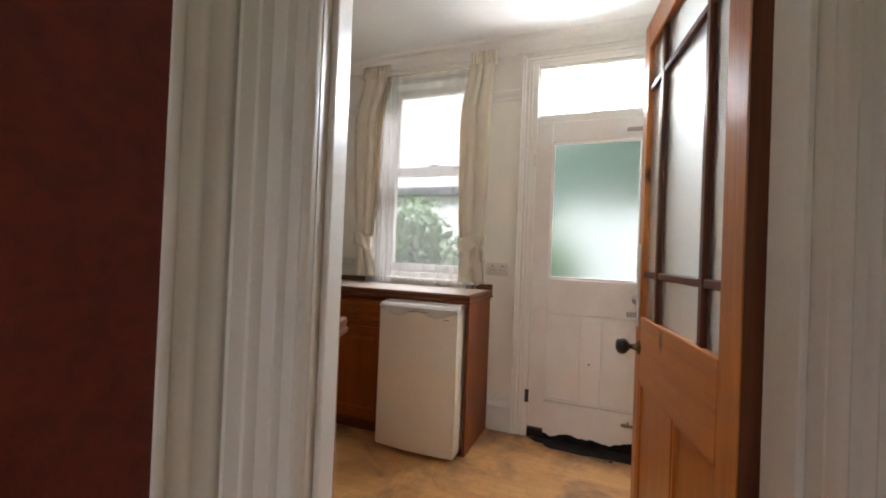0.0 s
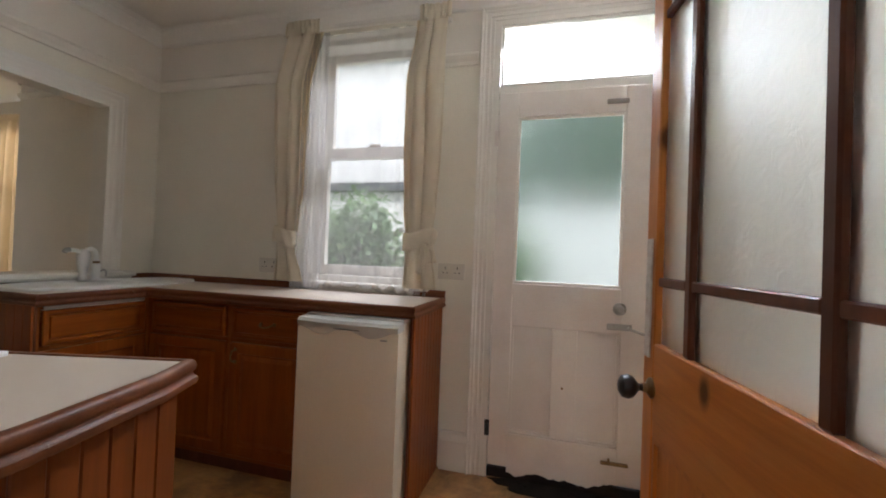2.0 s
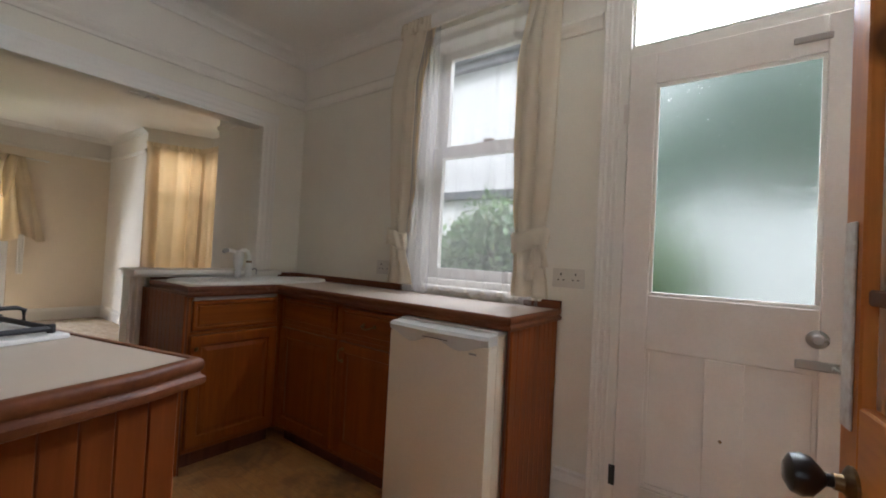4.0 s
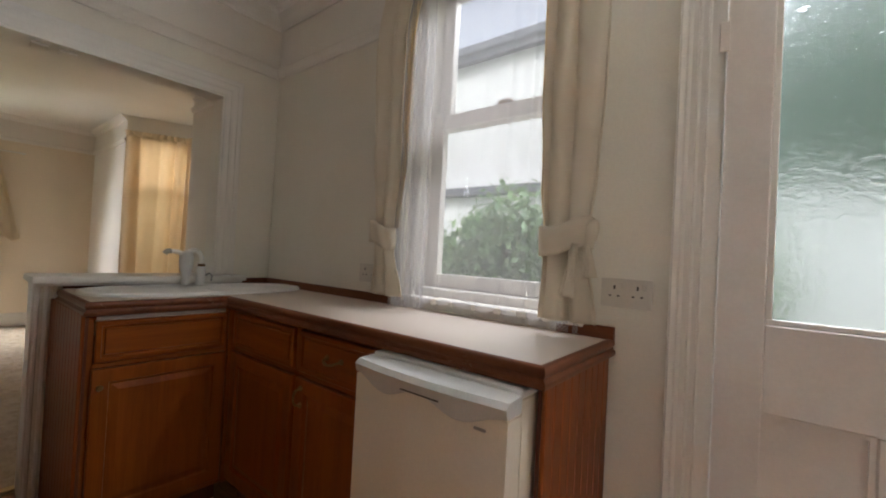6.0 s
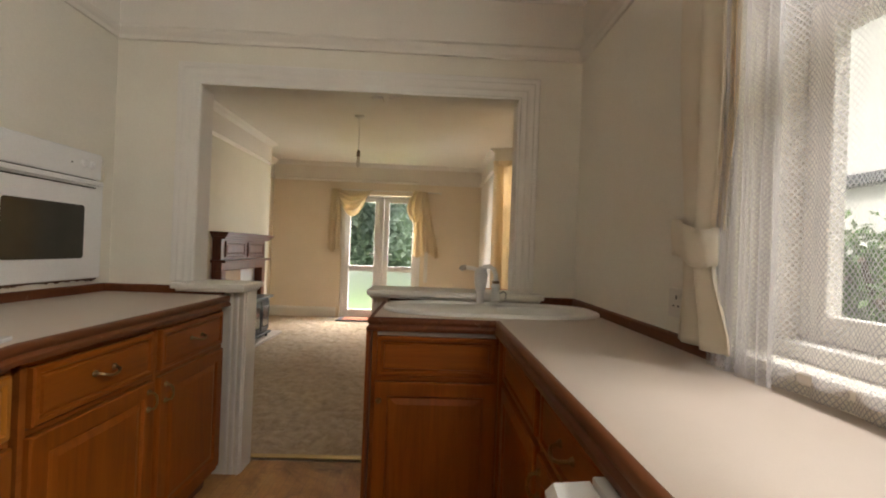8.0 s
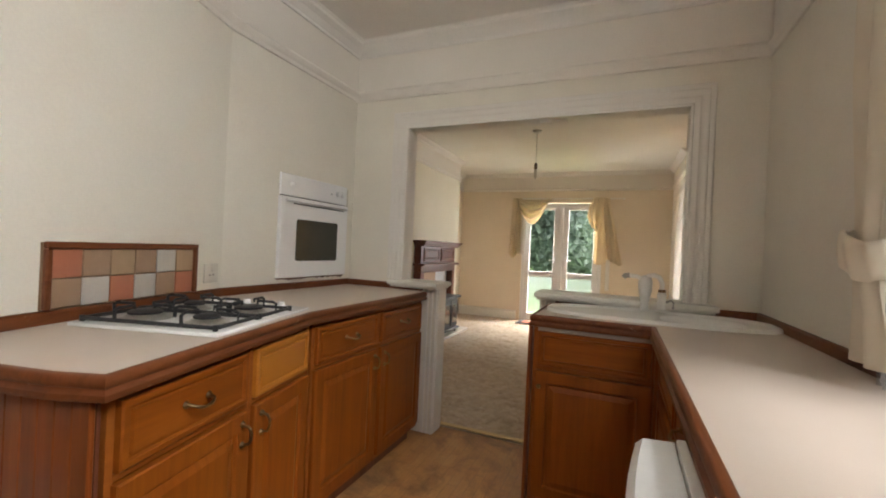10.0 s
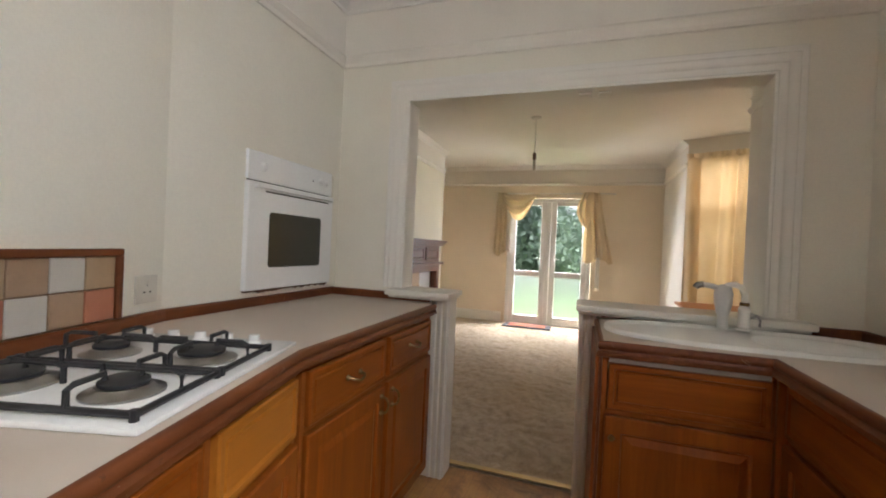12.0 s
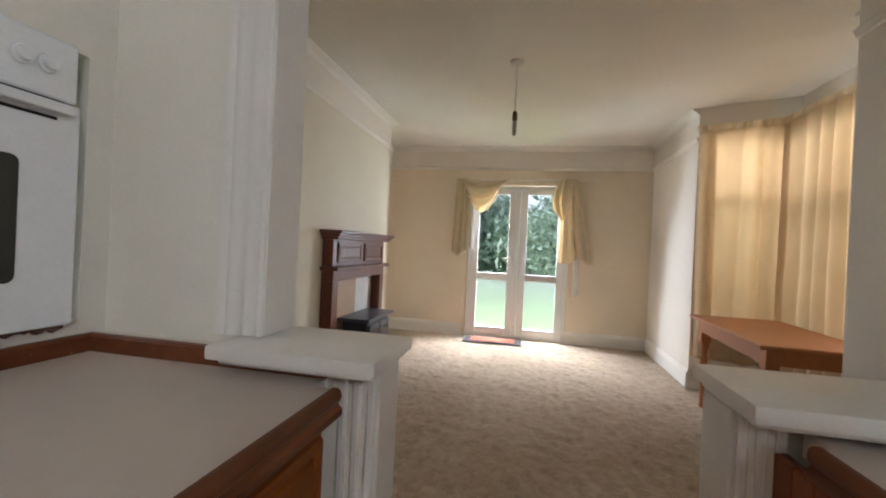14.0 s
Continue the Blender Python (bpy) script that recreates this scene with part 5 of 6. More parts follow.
# ---- curtains ----
def drape(w0, z_top, z_bot, folds, amp, centre=lambda v: 0.0, width=lambda v: 1.0, nx=90, nz=60, seed=0, hem=0.0):
    """A hanging pleated cloth: local x across, y depth, z up. width(v) and centre(v) shape it from top (v = 0) to hem (v = 1)."""
    bm = B()
    uv = bm.loops.layers.uv.new("uv")
    rows = []
    for j in range(nz + 1):
        v = j / nz
        row = []
        for i in range(nx + 1):
            u = i / nx
            ph = 2 * math.pi * folds * (u + 0.04 * math.sin(5 * u + seed)) + 0.5 * math.sin(3.0 * v + 7 * u + seed)
            k = width(v)
            y = amp * (0.75 + 0.35 * math.sin(9 * u + seed)) * math.sin(ph) * (0.6 + 0.4 * v) * (0.55 + 0.45 * min(1, k))
            y += 0.006 * noise.noise(Vector((u * 6, v * 5, seed)))
            x = centre(v) + (u - 0.5) * w0 * k + 0.25 * amp * math.cos(ph)
            z = z_top + (z_bot - z_top) * v + hem * math.sin(ph * 0.5 + seed) * v
            row.append((bm.verts.new((x, y, z)), (u * 1.6, v * abs(z_top - z_bot) * 1.2)))
        rows.append(row)
    for a, b in zip(rows, rows[1:]):
        for i in range(nx):
            f = bm.faces.new((a[i][0], b[i][0], b[i + 1][0], a[i + 1][0]))
            for lp, q in zip(f.loops, (a[i][1], b[i][1], b[i + 1][1], a[i + 1][1])):
                lp[uv].uv = q
    return bm


def thicken(ob, t=0.004):
    s = ob.modifiers.new("cloth", "SOLIDIFY")
    s.thickness, s.offset = t, 0.0
    return ob


def smoothstep(a, b, x):
    x = min(max((x - a) / (b - a), 0), 1)
    return x * x * (3 - 2 * x)


def table(v, rows):
    """Smooth reading of (v, value) rows."""
    for (a, p), (b, q) in zip(rows, rows[1:]):
        if v <= b:
            return p + (q - p) * smoothstep(a, b, v)
    return rows[-1][1]


def tied_curtain(x, side, seed, widths, middles, folds, label):
    """A cream curtain caught by a broad soft tie; side = +1 knots the tie towards +x. widths and middles run from heading to hem."""
    e = thing("curtain", pose(x, 3.035, 0), label, "curtain", "kitchen window curtains")
    top, hem, tie_v = 2.425, 0.945, 0.825
    z_of = lambda v: top + (hem - top) * v
    thicken(part("cloth", drape(1.0, top, hem, folds, 0.030, lambda v: table(v, middles), lambda v: table(v, widths), 130, 90, seed), CURTAIN, e, smooth=True))
    bm = drape(table(0, widths) * 1.04, top + 0.035, top - 0.05, folds * 2.6, 0.020, nx=90, nz=8, seed=seed + 2)
    thicken(part("heading", bm, CURTAIN, e, "gathered curtain heading", at=pose(table(0, middles), 0, 0), smooth=True), 0.003)
    # golden strip along the inner edge: window light through single cloth, put into colour
    bm = drape(1.0, top - 0.02, z_of(tie_v - 0.02), 0.8, 0.010, lambda v: table(v * 0.8, middles) - side * (table(v * 0.8, widths) * 0.5 - 0.002), lambda v: 0.055 - 0.03 * v, 16, 50, seed + 1)
    thicken(part("backlit_edge", bm, BACKLIT, e, "golden backlit strip at the curtain's inner edge", at=pose(0, 0.022, 0), smooth=True), 0.002)
    hw, cx, z = table(tie_v, widths) * 0.5 + 0.006, table(tie_v, middles), z_of(tie_v)
    bm = B()
    vr = []
    for k in range(56):
        a = 2 * math.pi * k / 56
        row = []
        for j in range(7):
            dz = -0.046 + 0.092 * j / 6
            puff = 1 - (dz / 0.05) ** 2
            crease = 0.004 * math.sin(7 * a + 40 * dz + seed)
            row.append(bm.verts.new((cx + (hw + 0.004 * puff) * math.cos(a), -0.004 + (0.030 + 0.006 * puff) * math.sin(a) + crease, z + dz + 0.018 * side * math.cos(a) + 0.006 * math.sin(3 * a + seed))))
        vr.append(row)
    for k in range(56):
        for j in range(6):
            bm.faces.new((vr[k][j], vr[(k + 1) % 56][j], vr[(k + 1) % 56][j + 1], vr[k][j + 1]))
    thicken(part("tie", bm, CURTAIN, e, "broad cream fabric tie", smooth=True), 0.005)
    if side < 0:
        return e
    # flattened bow loop and the short ends hanging under it
    kx = cx + side * (hw - 0.006)
    lp = lathe(B(), [(0.003, -0.046), (0.014, -0.036), (0.022, -0.012), (0.020, 0.018), (0.011, 0.038), (0.003, 0.043)], 16, m=Matrix.Translation((kx + side * 0.008, -0.022, z + 0.012)) @ Matrix.Rotation(radians(side * 16), 4, "Y") @ Matrix.Diagonal((1.0, 0.55, 1.0, 1.0)))
    part("bow_loop", lp, CURTAIN, e, "folded loop of the tie", smooth=True)
    for dx, ln, sd, tilt in ((-0.030, 0.16, 0.3, 7), (0.004, 0.10, 1.9, -8)):
        t = thicken(part("tie_end", drape(0.036, 0.0, -ln, 1.1, 0.006, nx=12, nz=12, seed=sd, width=lambda v: 0.5 + 0.7 * v), CURTAIN, e, "loose end of the tie", smooth=True), 0.004)
        t.matrix_basis = pose(kx + side * dx, -0.050, z - 0.02, 0, side * tilt, 0)
    return e


tied_curtain(-1.448, -1, 1.0, [(0, 0.215), (0.04, 0.205), (0.25, 0.215), (0.55, 0.195), (0.825, 0.125), (0.87, 0.135), (1.0, 0.205)],
             [(0, 0.02), (0.25, -0.05), (0.825, -0.035), (1.0, -0.005)], 2.6, "cream lined curtain gathered by a fabric tie")
tied_curtain(-0.640, 1, 4.0, [(0, 0.165), (0.04, 0.16), (0.25, 0.205), (0.5, 0.21), (0.70, 0.185), (0.825, 0.155), (0.87, 0.165), (1.0, 0.20)],
             [(0, 0.022), (0.25, -0.012), (0.5, -0.012), (0.825, -0.018), (1.0, -0.008)], 2.4, "cream lined curtain gathered by a broad knotted tie")
net = thicken(part("net_curtain", drape(0.86, 2.385, 0.906, 10, 0.015, nx=220, nz=40, seed=0.6, hem=0.002), NET, smooth=True), 0.0)
net.modifiers.clear()
net.matrix_basis = pose(-1.05, 3.086, 0)
tagged(net, "sheer white net curtain hanging over the worktop", "net curtain")
n2 = part("net_curtain", drape(0.20, 2.385, 0.906, 7, 0.012, nx=140, nz=40, seed=5.1, hem=0.002), NET, smooth=True)
n2.matrix_basis = pose(-1.35, 3.055, 0)
tagged(n2, "sheer white net curtain bunched beside the window frame", "net curtain")
tr = thing("curtain_rail", pose(0, 0, 0), "thin white curtain rail", "curtain rail")
part("rail", tube(B(), [(-1.57, 3.05, 2.40), (-0.53, 3.05, 2.40)], 0.008, 10), WHITE, tr)
for x in (-1.55, -0.55):
    part("bracket", box(B(), x - 0.01, x + 0.01, 3.05, 3.109, 2.392, 2.408, 0.002), WHITE, tr)

# ---- living room things ----
fp = thing("fireplace_surround", pose(-5.31, 0.15, 0) @ Matrix.Diagonal((0.815, 0.92, 1.0, 1.0)), "dark mahogany fire surround with two panels", "fireplace")


def fb(name, boxes, mtl, label="", parent=None, bev=0.004):
    bm = B()
    for q in boxes:
        box(bm, *q, bev)
    return part(name, bm, mtl, parent or fp, label)


fb("mantel_shelf", [(-0.76, 0.76, 0.0, 0.20, 1.235, 1.262)], MAHOG)
fb("shelf_moulding", [(-0.735, 0.735, 0.0, 0.175, 1.212, 1.2345), (-0.715, 0.715, 0.0, 0.15, 1.19, 1.2115)], MAHOG)
fb("frieze", [(-0.69, 0.69, 0.0, 0.10, 0.975, 1.1895)], MAHOG)
for x0, x1 in ((-0.60, -0.05), (0.05, 0.60)):
    p = part("panel", raised(B(), x0, x1, 1.005, 1.165, -0.016, 0.016, 0.018, 0.02), MAHOG, fp, at=Matrix.Translation((0, 0.101, 0)) @ Matrix.Rotation(math.pi, 4, "Z"))
fb("lower_shelf", [(-0.725, 0.725, 0.0, 0.165, 0.945, 0.9745)], MAHOG)
fb("bracket_rail", [(-0.69, 0.69, 0.0, 0.11, 0.86, 0.9445)], MAHOG)
for x in (-0.69, 0.57):
    fb("jamb", [(x, x + 0.12, 0.0, 0.11, 0.0, 0.8595)], MAHOG)
fb("slip", [(-0.57, -0.10, 0.0, 0.012, 0.0, 0.8595)], plain("pale tile slip", (0.70, 0.70, 0.70), rough=0.3), "pale slip panel")
fb("slip", [(-0.10, 0.57, 0.0, 0.012, 0.0, 0.8595)], plain("tan board slip", (0.42, 0.27, 0.15), rough=0.6), "tan board slip panel")
tagged(part("hearth", box(B(), -5.95, -4.62, 0.15, 0.47, 0.0, 0.035, 0.006), plain("pale stone hearth", (0.52, 0.46, 0.40), rough=0.5)), "low pale stone hearth slab", "hearth")
st = thing("stove", pose(-5.33, 0.30, 0.035), "small black cast-iron stove on the hearth", "stove")
part("body", box(B(), -0.27, 0.27, -0.10, 0.12, 0.07, 0.47, 0.012, 2), IRON, st)
part("top", box(B(), -0.32, 0.32, -0.125, 0.16, 0.471, 0.50, 0.008, 2), plain("blued iron top", (0.06, 0.065, 0.08), rough=0.35), st)
part("skirt", box(B(), -0.30, 0.30, -0.11, 0.15, 0.045, 0.0695, 0.006), IRON, st)
for x in (-0.26, 0.24):
    for y in (-0.09, 0.11):
        part("leg", cyl(B(), (x + 0.01, y, 0.0), (x + 0.01, y, 0.045), 0.012, 0.018, 10), IRON, st)
for x0, x1 in ((-0.24, -0.01), (0.01, 0.24)):
    d = part("door", box(B(), x0, x1, 0.1205, 0.14, 0.10, 0.44, 0.006), IRON, st)
    part("window", box(B(), x0 + 0.035, x1 - 0.035, 0.1405, 0.144, 0.15, 0.39, 0.002), BLACK_GLASS, d, "dark stove glass")

pd = thing("pendant_light", pose(-4.815, 1.578, LC), "white ceiling rose with bare hanging bulb", "ceiling light")
part("rose", lathe(B(), [(0.052, 0.0), (0.050, -0.012), (0.030, -0.024), (0.008, -0.028)], 24), PLASTIC, pd, smooth=True)
part("cable", cyl(B(), (0, 0, -0.028), (0, 0, -0.36), 0.004, seg=8), PLASTIC, pd)
part("holder", lathe(B(), [(0.010, -0.36), (0.018, -0.375), (0.019, -0.42), (0.015, -0.43)], 16), plain("brown bulb holder", (0.16, 0.10, 0.07), rough=0.4), pd, "brown bulb holder", smooth=True)
part("bulb", lathe(B(), [(0.013, -0.43), (0.016, -0.45), (0.016, -0.52), (0.010, -0.535), (0.002, -0.54)], 16), plain("frosted bulb", (0.62, 0.58, 0.52), rough=0.3), pd, "unlit frosted bulb", smooth=True)

tb = thing("dining_table", pose(-5.50, 3.02, 0, 0, 0, -2.7), "orange wooden table with turned legs in the bay", "table")
part("tabletop", box(B(), 0.0, 1.18, 0.0, 0.62, 0.695, 0.72, 0.008, 2), TABLEWOOD, tb)
for q in ((0.10, 1.08, 0.055, 0.075, 0.60, 0.6945), (0.10, 1.08, 0.53, 0.55, 0.60, 0.6945), (0.07, 0.09, 0.11, 0.51, 0.60, 0.6945), (1.09, 1.11, 0.11, 0.51, 0.60, 0.6945)):
    part("apron", box(B(), *q), TABLEWOOD, tb)
LEG = [(0.016, 0.0), (0.022, 0.02), (0.018, 0.05), (0.024, 0.20), (0.030, 0.34), (0.022, 0.37), (0.030, 0.39), (0.020, 0.42), (0.026, 0.46), (0.034, 0.50), (0.034, 0.60)]
for x, y in ((0.09, 0.09), (1.09, 0.09), (0.09, 0.53), (1.09, 0.53)):
    bm = lathe(B(), LEG, 18, (x, y, 0))
    box(bm, x - 0.035, x + 0.035, y - 0.035, y + 0.035, 0.52, 0.694, 0.003)
    part("leg", bm, TABLEWOOD, tb, smooth=True)

mt = thing("doormat", pose(-7.27, 0.95, 0.010, 0, 0, 0), "rust-coloured doormat with dark border at the French doors", "doormat")
part("border", box(B(), 0.0, 0.36, 0.0, 0.72, 0.0, 0.010, 0.003), MATDARK, mt)
part("weave", box(B(), 0.05, 0.31, 0.08, 0.64, 0.0105, 0.015, 0.002), MATRED, mt, "rust woven middle")

# bay curtains
def hang(name, p0, p1, z0, z1, folds, amp, mtl, label, seed, group="bay curtains", width=lambda v: 1.0):
    a, b = Vector(p0), Vector(p1)
    d = b - a
    e = thing(name, pose((a.x + b.x) / 2, (a.y + b.y) / 2, 0, 0, 0, math.degrees(math.atan2(d.y, d.x))), label, "curtain", group)
    thicken(part("cloth", drape(d.length, z1, z0, folds, amp, width=width, seed=seed, nx=int(14 * folds)), mtl, e, smooth=True), 0.003)
    part("heading", drape(d.length, z1 + 0.05, z1 - 0.01, folds * 2, amp * 0.6, nx=int(20 * folds), nz=4, seed=seed + 1), mtl, e, "gathered heading", smooth=True)
    return e


hang("curtain", (-5.87, 3.15), (-5.63, 3.73), 0.30, 2.30, 4.5, 0.040, CURTAIN_L, "thin golden curtain drawn over the side light of the bay", 0.7)
hang("curtain", (-5.645, 3.70), (-4.60, 3.75), 0.30, 2.30, 6.5, 0.045, CURTAIN_L, "thin golden curtain drawn across the bay window", 3.1)
hang("curtain", (-4.40, 3.72), (-4.09, 3.24), 0.30, 2.30, 6, 0.028, CURTAIN_L, "golden curtain hanging at the side of the bay", 2.9)
tr = thing("curtain_rail", pose(0, 0, 0), "white curtain track round the bay", "curtain rail")
part("rail", tube(B(), [(-5.90, 3.15, 2.35), (-5.63, 3.77, 2.35), (-4.37, 3.77, 2.35), (-4.08, 3.18, 2.35)], 0.010, 8), WHITE, tr)

# French door drapery
sw = thing("swag_curtain", pose(FAR + 0.03, 0, 0), "gold swag draped over a pole above the French doors", "curtain")


def tail(y_mid, w, z0, z1, seed, flare, lean=0.0):
    bm = drape(w, z1, z0, 2.6, 0.034, nx=60, nz=40, seed=seed, centre=lambda v: lean * v, width=lambda v: 0.75 + flare * v, hem=0.035)
    return thicken(part("tail", bm, SWAG, sw, "hanging swag tail", at=pose(0.06, y_mid, 0, 0, 0, 90), smooth=True), 0.004)


tail(0.815, 0.23, 1.10, 2.10, 1.2, 0.2, -0.02)
tail(2.19, 0.28, 1.06, 2.10, 3.4, 0.8, 0.11)
bm = drape(0.19, 2.10, 1.57, 2.2, 0.034, nx=50, nz=40, seed=4.4, centre=lambda v: -0.05 * math.sin(2.6 * v), width=lambda v: (0.8 + 0.5 * math.sin(2.8 * v)) * (1 - 0.8 * v ** 5))
thicken(part("swag", bm, SWAG, sw, "bunched loop of the swag", at=pose(0.115, 2.13, 0, 0, 0, 90), smooth=True), 0.005)
bm = B()
rows = []
for j in range(15):
    v = j / 14
    row = []
    for i in range(31):
        u = i / 30
        drop = 0.03 + 0.40 * v
        y = 0.76 + 0.64 * (u + 0.16 * v * (0.5 - u)) + 0.02 * math.sin(6 * v)
        z = 2.09 - drop * math.sin(math.pi * u) ** 0.8 * 1.0
        x = 0.055 + 0.055 * math.sin(math.pi * u) * math.sin(math.pi * v) + 0.026 * math.sin(v * 17 + 2 * u)
        row.append(bm.verts.new((x, y, z)))
    rows.append(row)
for a, b in zip(rows, rows[1:]):
    for i in range(30):
        bm.faces.new((a[i], a[i + 1], b[i + 1], b[i]))
thicken(part("swag", bm, SWAG, sw, "draped gold swag", smooth=True), 0.004)
for y in (0.74, 2.50):
    part("pole_bracket", box(B(), -0.0295, 0.04, y - 0.01, y + 0.01, 2.08, 2.10), WHITE, sw)
part("pole", tube(B(), [(0.04, 0.72, 2.09), (0.04, 2.52, 2.09)], 0.010, 10), WHITE, sw, "thin pole")
bm = drape(0.06, 1.12, 0.62, 2, 0.01, nx=20, nz=20, seed=6)
thicken(part("lining_tail", bm, WHITE, sw, "white hanging lining strip", at=pose(0.05, 2.30, 0, 0, 0, 90), smooth=True), 0.003)
bm = drape(0.07, 2.0, 1.15, 2, 0.01, nx=20, nz=20, seed=8)
thicken(part("lining_tail", bm, WHITE, sw, "white lining edge", at=pose(0.045, 0.93, 0, 0, 0, 90), smooth=True), 0.003)

# ---- outside ----
setting("ground", box(B(), -400, 400, -400, 400, -0.5, -0.16), GRASS_G, "mown green lawn reaching the horizon", "lawn")
setting("path", box(B(), -3.6, 3.0, 3.4, 6.0, -0.159, -0.12), PAVE, "pale concrete path by the back door", "path")


def leaves(bm, n, centre, size, leaf=0.06, seed=0, lump=0.5):
    """Many small tilted leaves spread unevenly through a lumpy volume."""
    rnd = random.Random(seed)
    made = 0
    while made < n:
        p = Vector((rnd.gauss(0, 0.42), rnd.gauss(0, 0.42), rnd.gauss(0, 0.42)))
        if p.length > 1.05 or noise.noise(p * 2.6 + Vector((seed, 0, 0))) < -0.12 * lump * 2 + (p.length - 0.7) * 0.6:
            continue
        q = Vector(centre) + Vector((p.x * size[0], p.y * size[1], p.z * size[2]))
        r = Euler((rnd.uniform(-1.2, 1.2), rnd.uniform(-1.2, 1.2), rnd.uniform(0, 6.3))).to_matrix()
        s = leaf * rnd.uniform(0.6, 1.4)
        a = [bm.verts.new(q + r @ Vector(v)) for v in ((-s, 0, 0), (0, -s * 0.5, s * 0.12), (s, 0, 0), (0, s * 0.5, s * 0.12))]
        bm.faces.new(a)
        made += 1
    return bm


def tree(x, y, h, crown, n, leaf, seed, name="tree", label="leafy garden tree", mtl=None, base=0.35):
    e = thing(name, pose(x, y, -0.16), label, "tree" if name == "tree" else "bush", "garden planting")
    rnd = random.Random(seed)
    bm = tube(B(), [(0, 0, 0), (0.04, 0.02, h * 0.3), (-0.03, 0.05, h * 0.55), (0.02, 0.0, h * 0.75)], 0.05 + 0.015 * h, 10)
    for k in range(7):
        a = rnd.uniform(0, 6.28)
        z = h * rnd.uniform(0.3, 0.6)
        tube(bm, [(0, 0, z), (crown[0] * 0.4 * math.cos(a), crown[1] * 0.4 * math.sin(a), z + h * 0.15), (crown[0] * 0.75 * math.cos(a), crown[1] * 0.75 * math.sin(a), z + h * 0.27)], 0.025, 6)
    part("trunk", bm, BARK, e)
    bm = B()
    for k in range(9):
        a = rnd.uniform(0, 6.28)
        r = rnd.uniform(0.1, 0.75)
        leaves(bm, n // 9, (crown[0] * r * math.cos(a), crown[1] * r * math.sin(a), h * base + crown[2] * (0.5 + rnd.uniform(-0.25, 0.45))), (crown[0] * 0.55, crown[1] * 0.55, crown[2] * 0.55), leaf, seed * 20 + k)
    part("crown", bm, mtl or LEAF_HAZE, e)
    return e


# north side: boundary, ivy, neighbour
tree(-2.35, 5.3, 1.9, (0.95, 0.5, 1.3), 6500, 0.05, 3, "bush", "ivy-covered garden bush by the boundary", LEAF, 0.1)
tree(-1.0, 5.6, 2.0, (0.9, 0.5, 1.35), 6500, 0.05, 4, "bush", "dense green garden bush by the boundary", LEAF, 0.1)
tree(-3.6, 5.9, 1.6, (0.9, 0.5, 1.1), 5000, 0.05, 5, "bush", "low green garden bush", LEAF, 0.1)
tree(0.35, 6.5, 3.1, (1.75, 0.6, 1.25), 12000, 0.06, 6, "tree", "dark green tree overhanging the white garden wall", LEAF_HAZE, 0.62)
setting("garden_wall", box(B(), -0.45, 3.5, 5.85, 6.0, -0.16, 1.75, 0.01), GARDENWALL, "pale rendered garden wall", "garden wall")
fn = thing("fence", pose(-6.5, 6.2, -0.16), "weathered grey timber boundary fence", "fence", kind="structure")
pm = mesh_of("board", box(B(), 0, 0.118, 0, 0.02, 0.02, 1.25, 0.003), FENCE)
for k in range(50):
    o = new("board", pm)
    o.parent = fn
    o.matrix_basis = pose(0.12 * k, 0.002 * (k % 3), 0.01 * math.sin(k * 1.7))
hs = thing("neighbour_house", pose(-10.0, 11.0, -0.16), "tall white rendered neighbouring house with dark gutter", "house", kind="structure")
part("wall", box(B(), 0, 14.0, 0, 7, 0, 6.55), RENDERW, hs)
part("fascia", box(B(), -0.3, 14.3, -0.30, -0.26, 6.50, 6.74), ROOFD, hs, "dark fascia board")
part("gutter", tube(B(), [(-0.3, -0.36, 6.70), (14.3, -0.36, 6.70)], 0.065, 10), ROOFD, hs, "dark rain gutter")
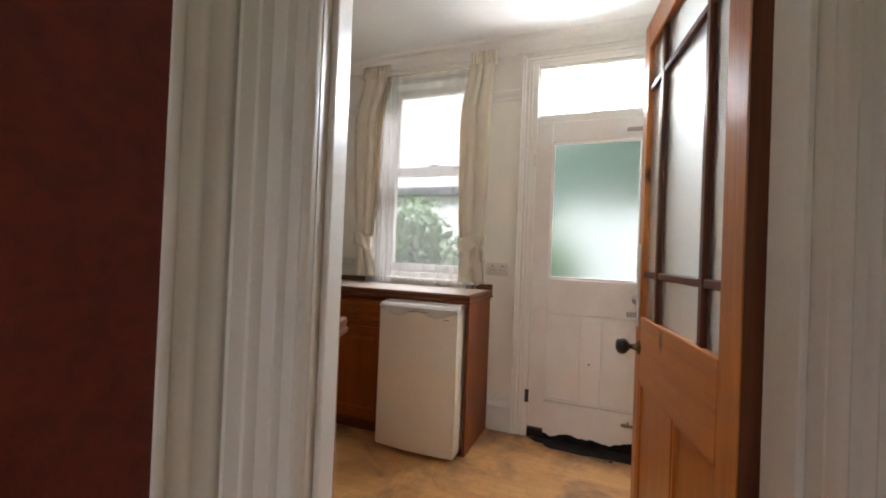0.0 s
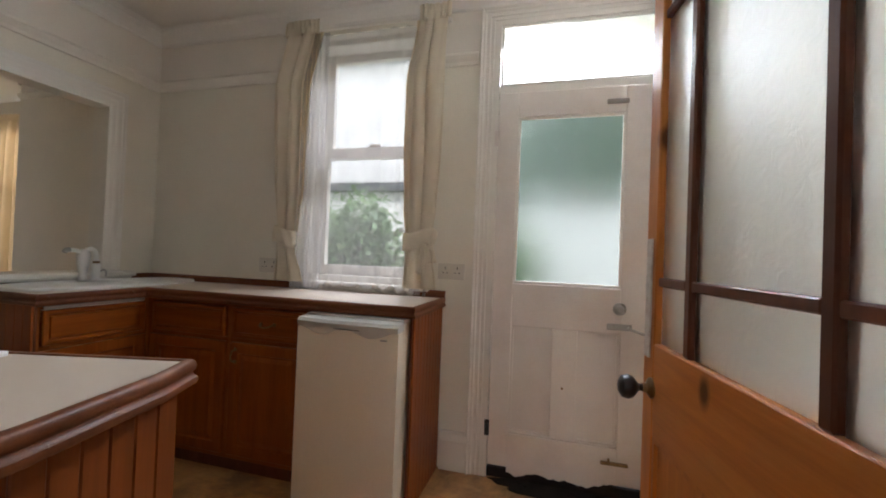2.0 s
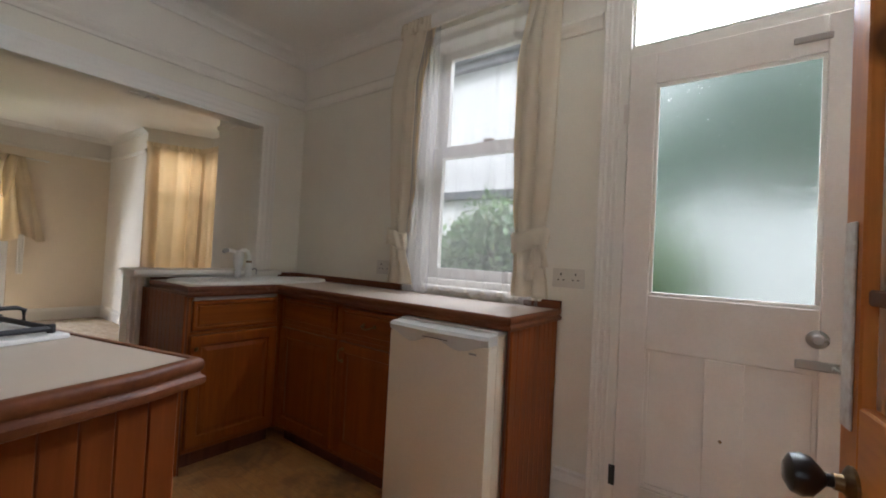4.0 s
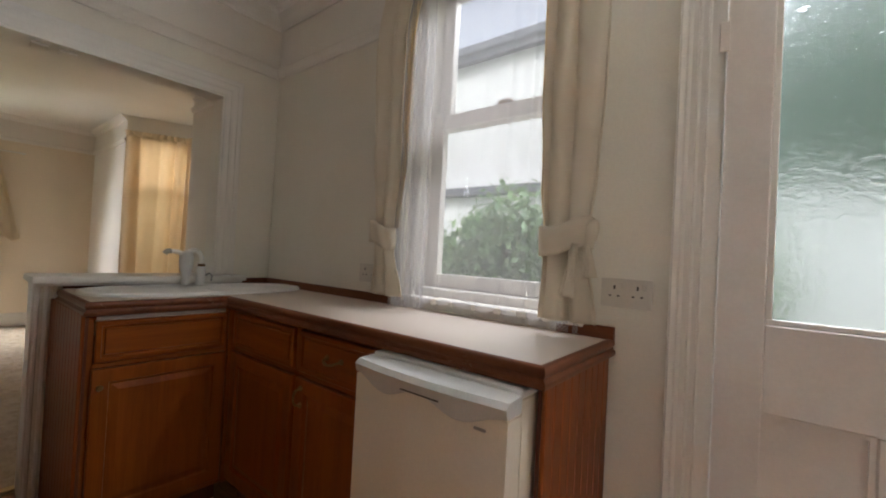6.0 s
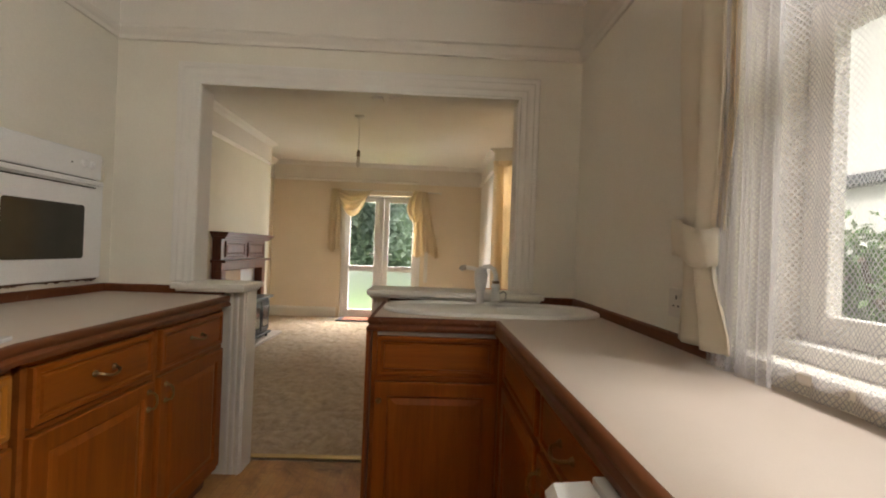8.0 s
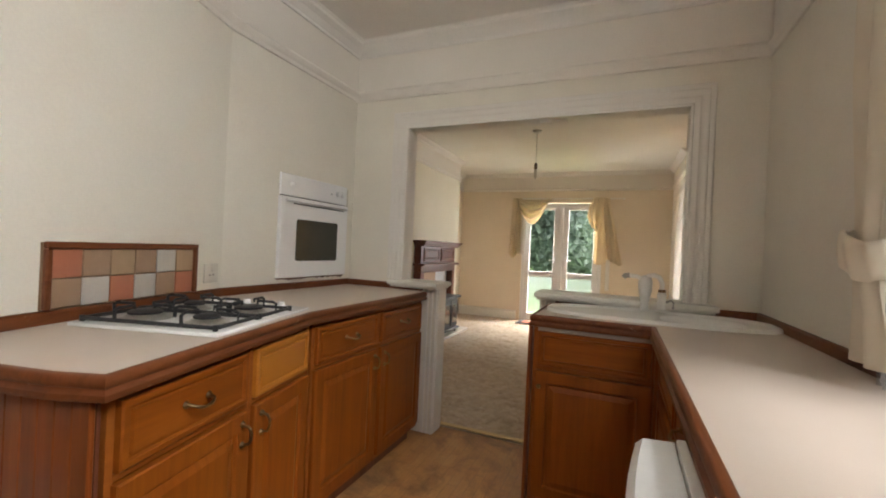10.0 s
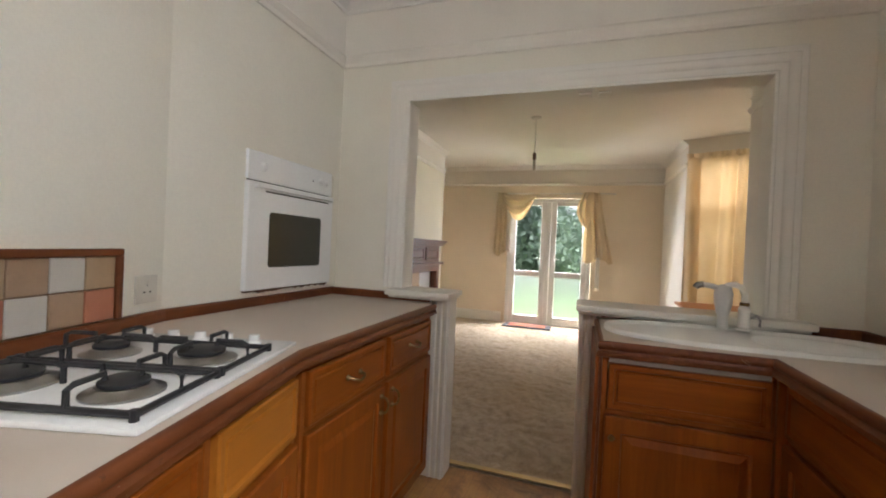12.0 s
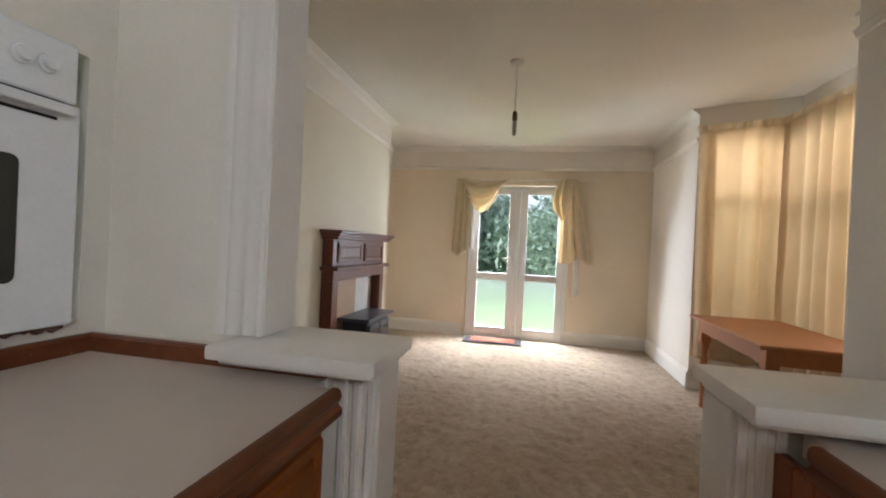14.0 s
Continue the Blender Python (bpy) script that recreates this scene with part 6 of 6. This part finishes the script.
part("downpipe", tube(B(), [(7.2, -0.30, 6.66), (7.2, -0.09, 6.4), (7.2, -0.07, 0.1)], 0.035, 10), ROOFD, hs, "dark downpipe")
part("roof", slab(B(), [(-0.3, -0.35), (14.3, -0.35), (14.3, 7.4), (-0.3, 7.4)], 6.74, 6.90), ROOFD, hs, "dark roof")
gr = thing("garage", pose(-9.7, 9.4, -0.16), "low white garage with a flat dark roof edge", "garage", kind="structure")
part("wall", box(B(), 0, 8.2, 0, 1.55, 0, 2.62), RENDERW, gr)
part("roof", box(B(), -0.15, 8.35, -0.25, 1.58, 2.621, 2.80, 0.01), ROOFD, gr, "flat dark roof edge")
# west side: garden beyond the French doors
for i, (x, y, h, c) in enumerate([(-17, -2.5, 3.0, (2.4, 2.4, 2.3)), (-18, 1.2, 2.2, (2.6, 2.2, 1.7)), (-17, 4.8, 2.7, (2.4, 2.4, 2.1)), (-20, 8.0, 3.6, (2.8, 2.6, 2.7)), (-19, -6.5, 3.4, (2.8, 2.6, 2.6))]):
    tree(x, y, h * 1.4, (c[0], c[1], c[2] * 1.5), 7000, 0.15, 30 + i, "tree", "leafy green tree at the end of the lawn", LEAF_HAZE, 0.12)
tree(-11.5, -0.6, 1.3, (1.0, 0.8, 1.2), 3500, 0.06, 50, "bush", "green garden bush on the lawn", LEAF, 0.05)
tree(-13.5, 2.6, 2.3, (1.4, 1.2, 1.7), 4000, 0.09, 51, "bush", "dark evergreen garden bush", LEAF_HAZE, 0.08)
hd = thing("hedge", pose(-21.5, 1.0, -0.16), "dense grey-green hedge closing the lawn", "hedge")
bm = B()
for k in range(14):
    leaves(bm, 700, (0, -11 + 1.7 * k, 1.15 + 0.25 * math.sin(k * 2.1)), (0.8, 1.5, 1.35), 0.16, 400 + k)
part("crown", bm, LEAF_HAZE, hd)
bm = B()
for k in range(14):
    tube(bm, [(0, -11 + 1.7 * k, 0), (0.1, -10.9 + 1.7 * k, 0.7), (0.0, -11.1 + 1.7 * k, 1.4)], 0.04, 6)
part("trunk", bm, BARK, hd)
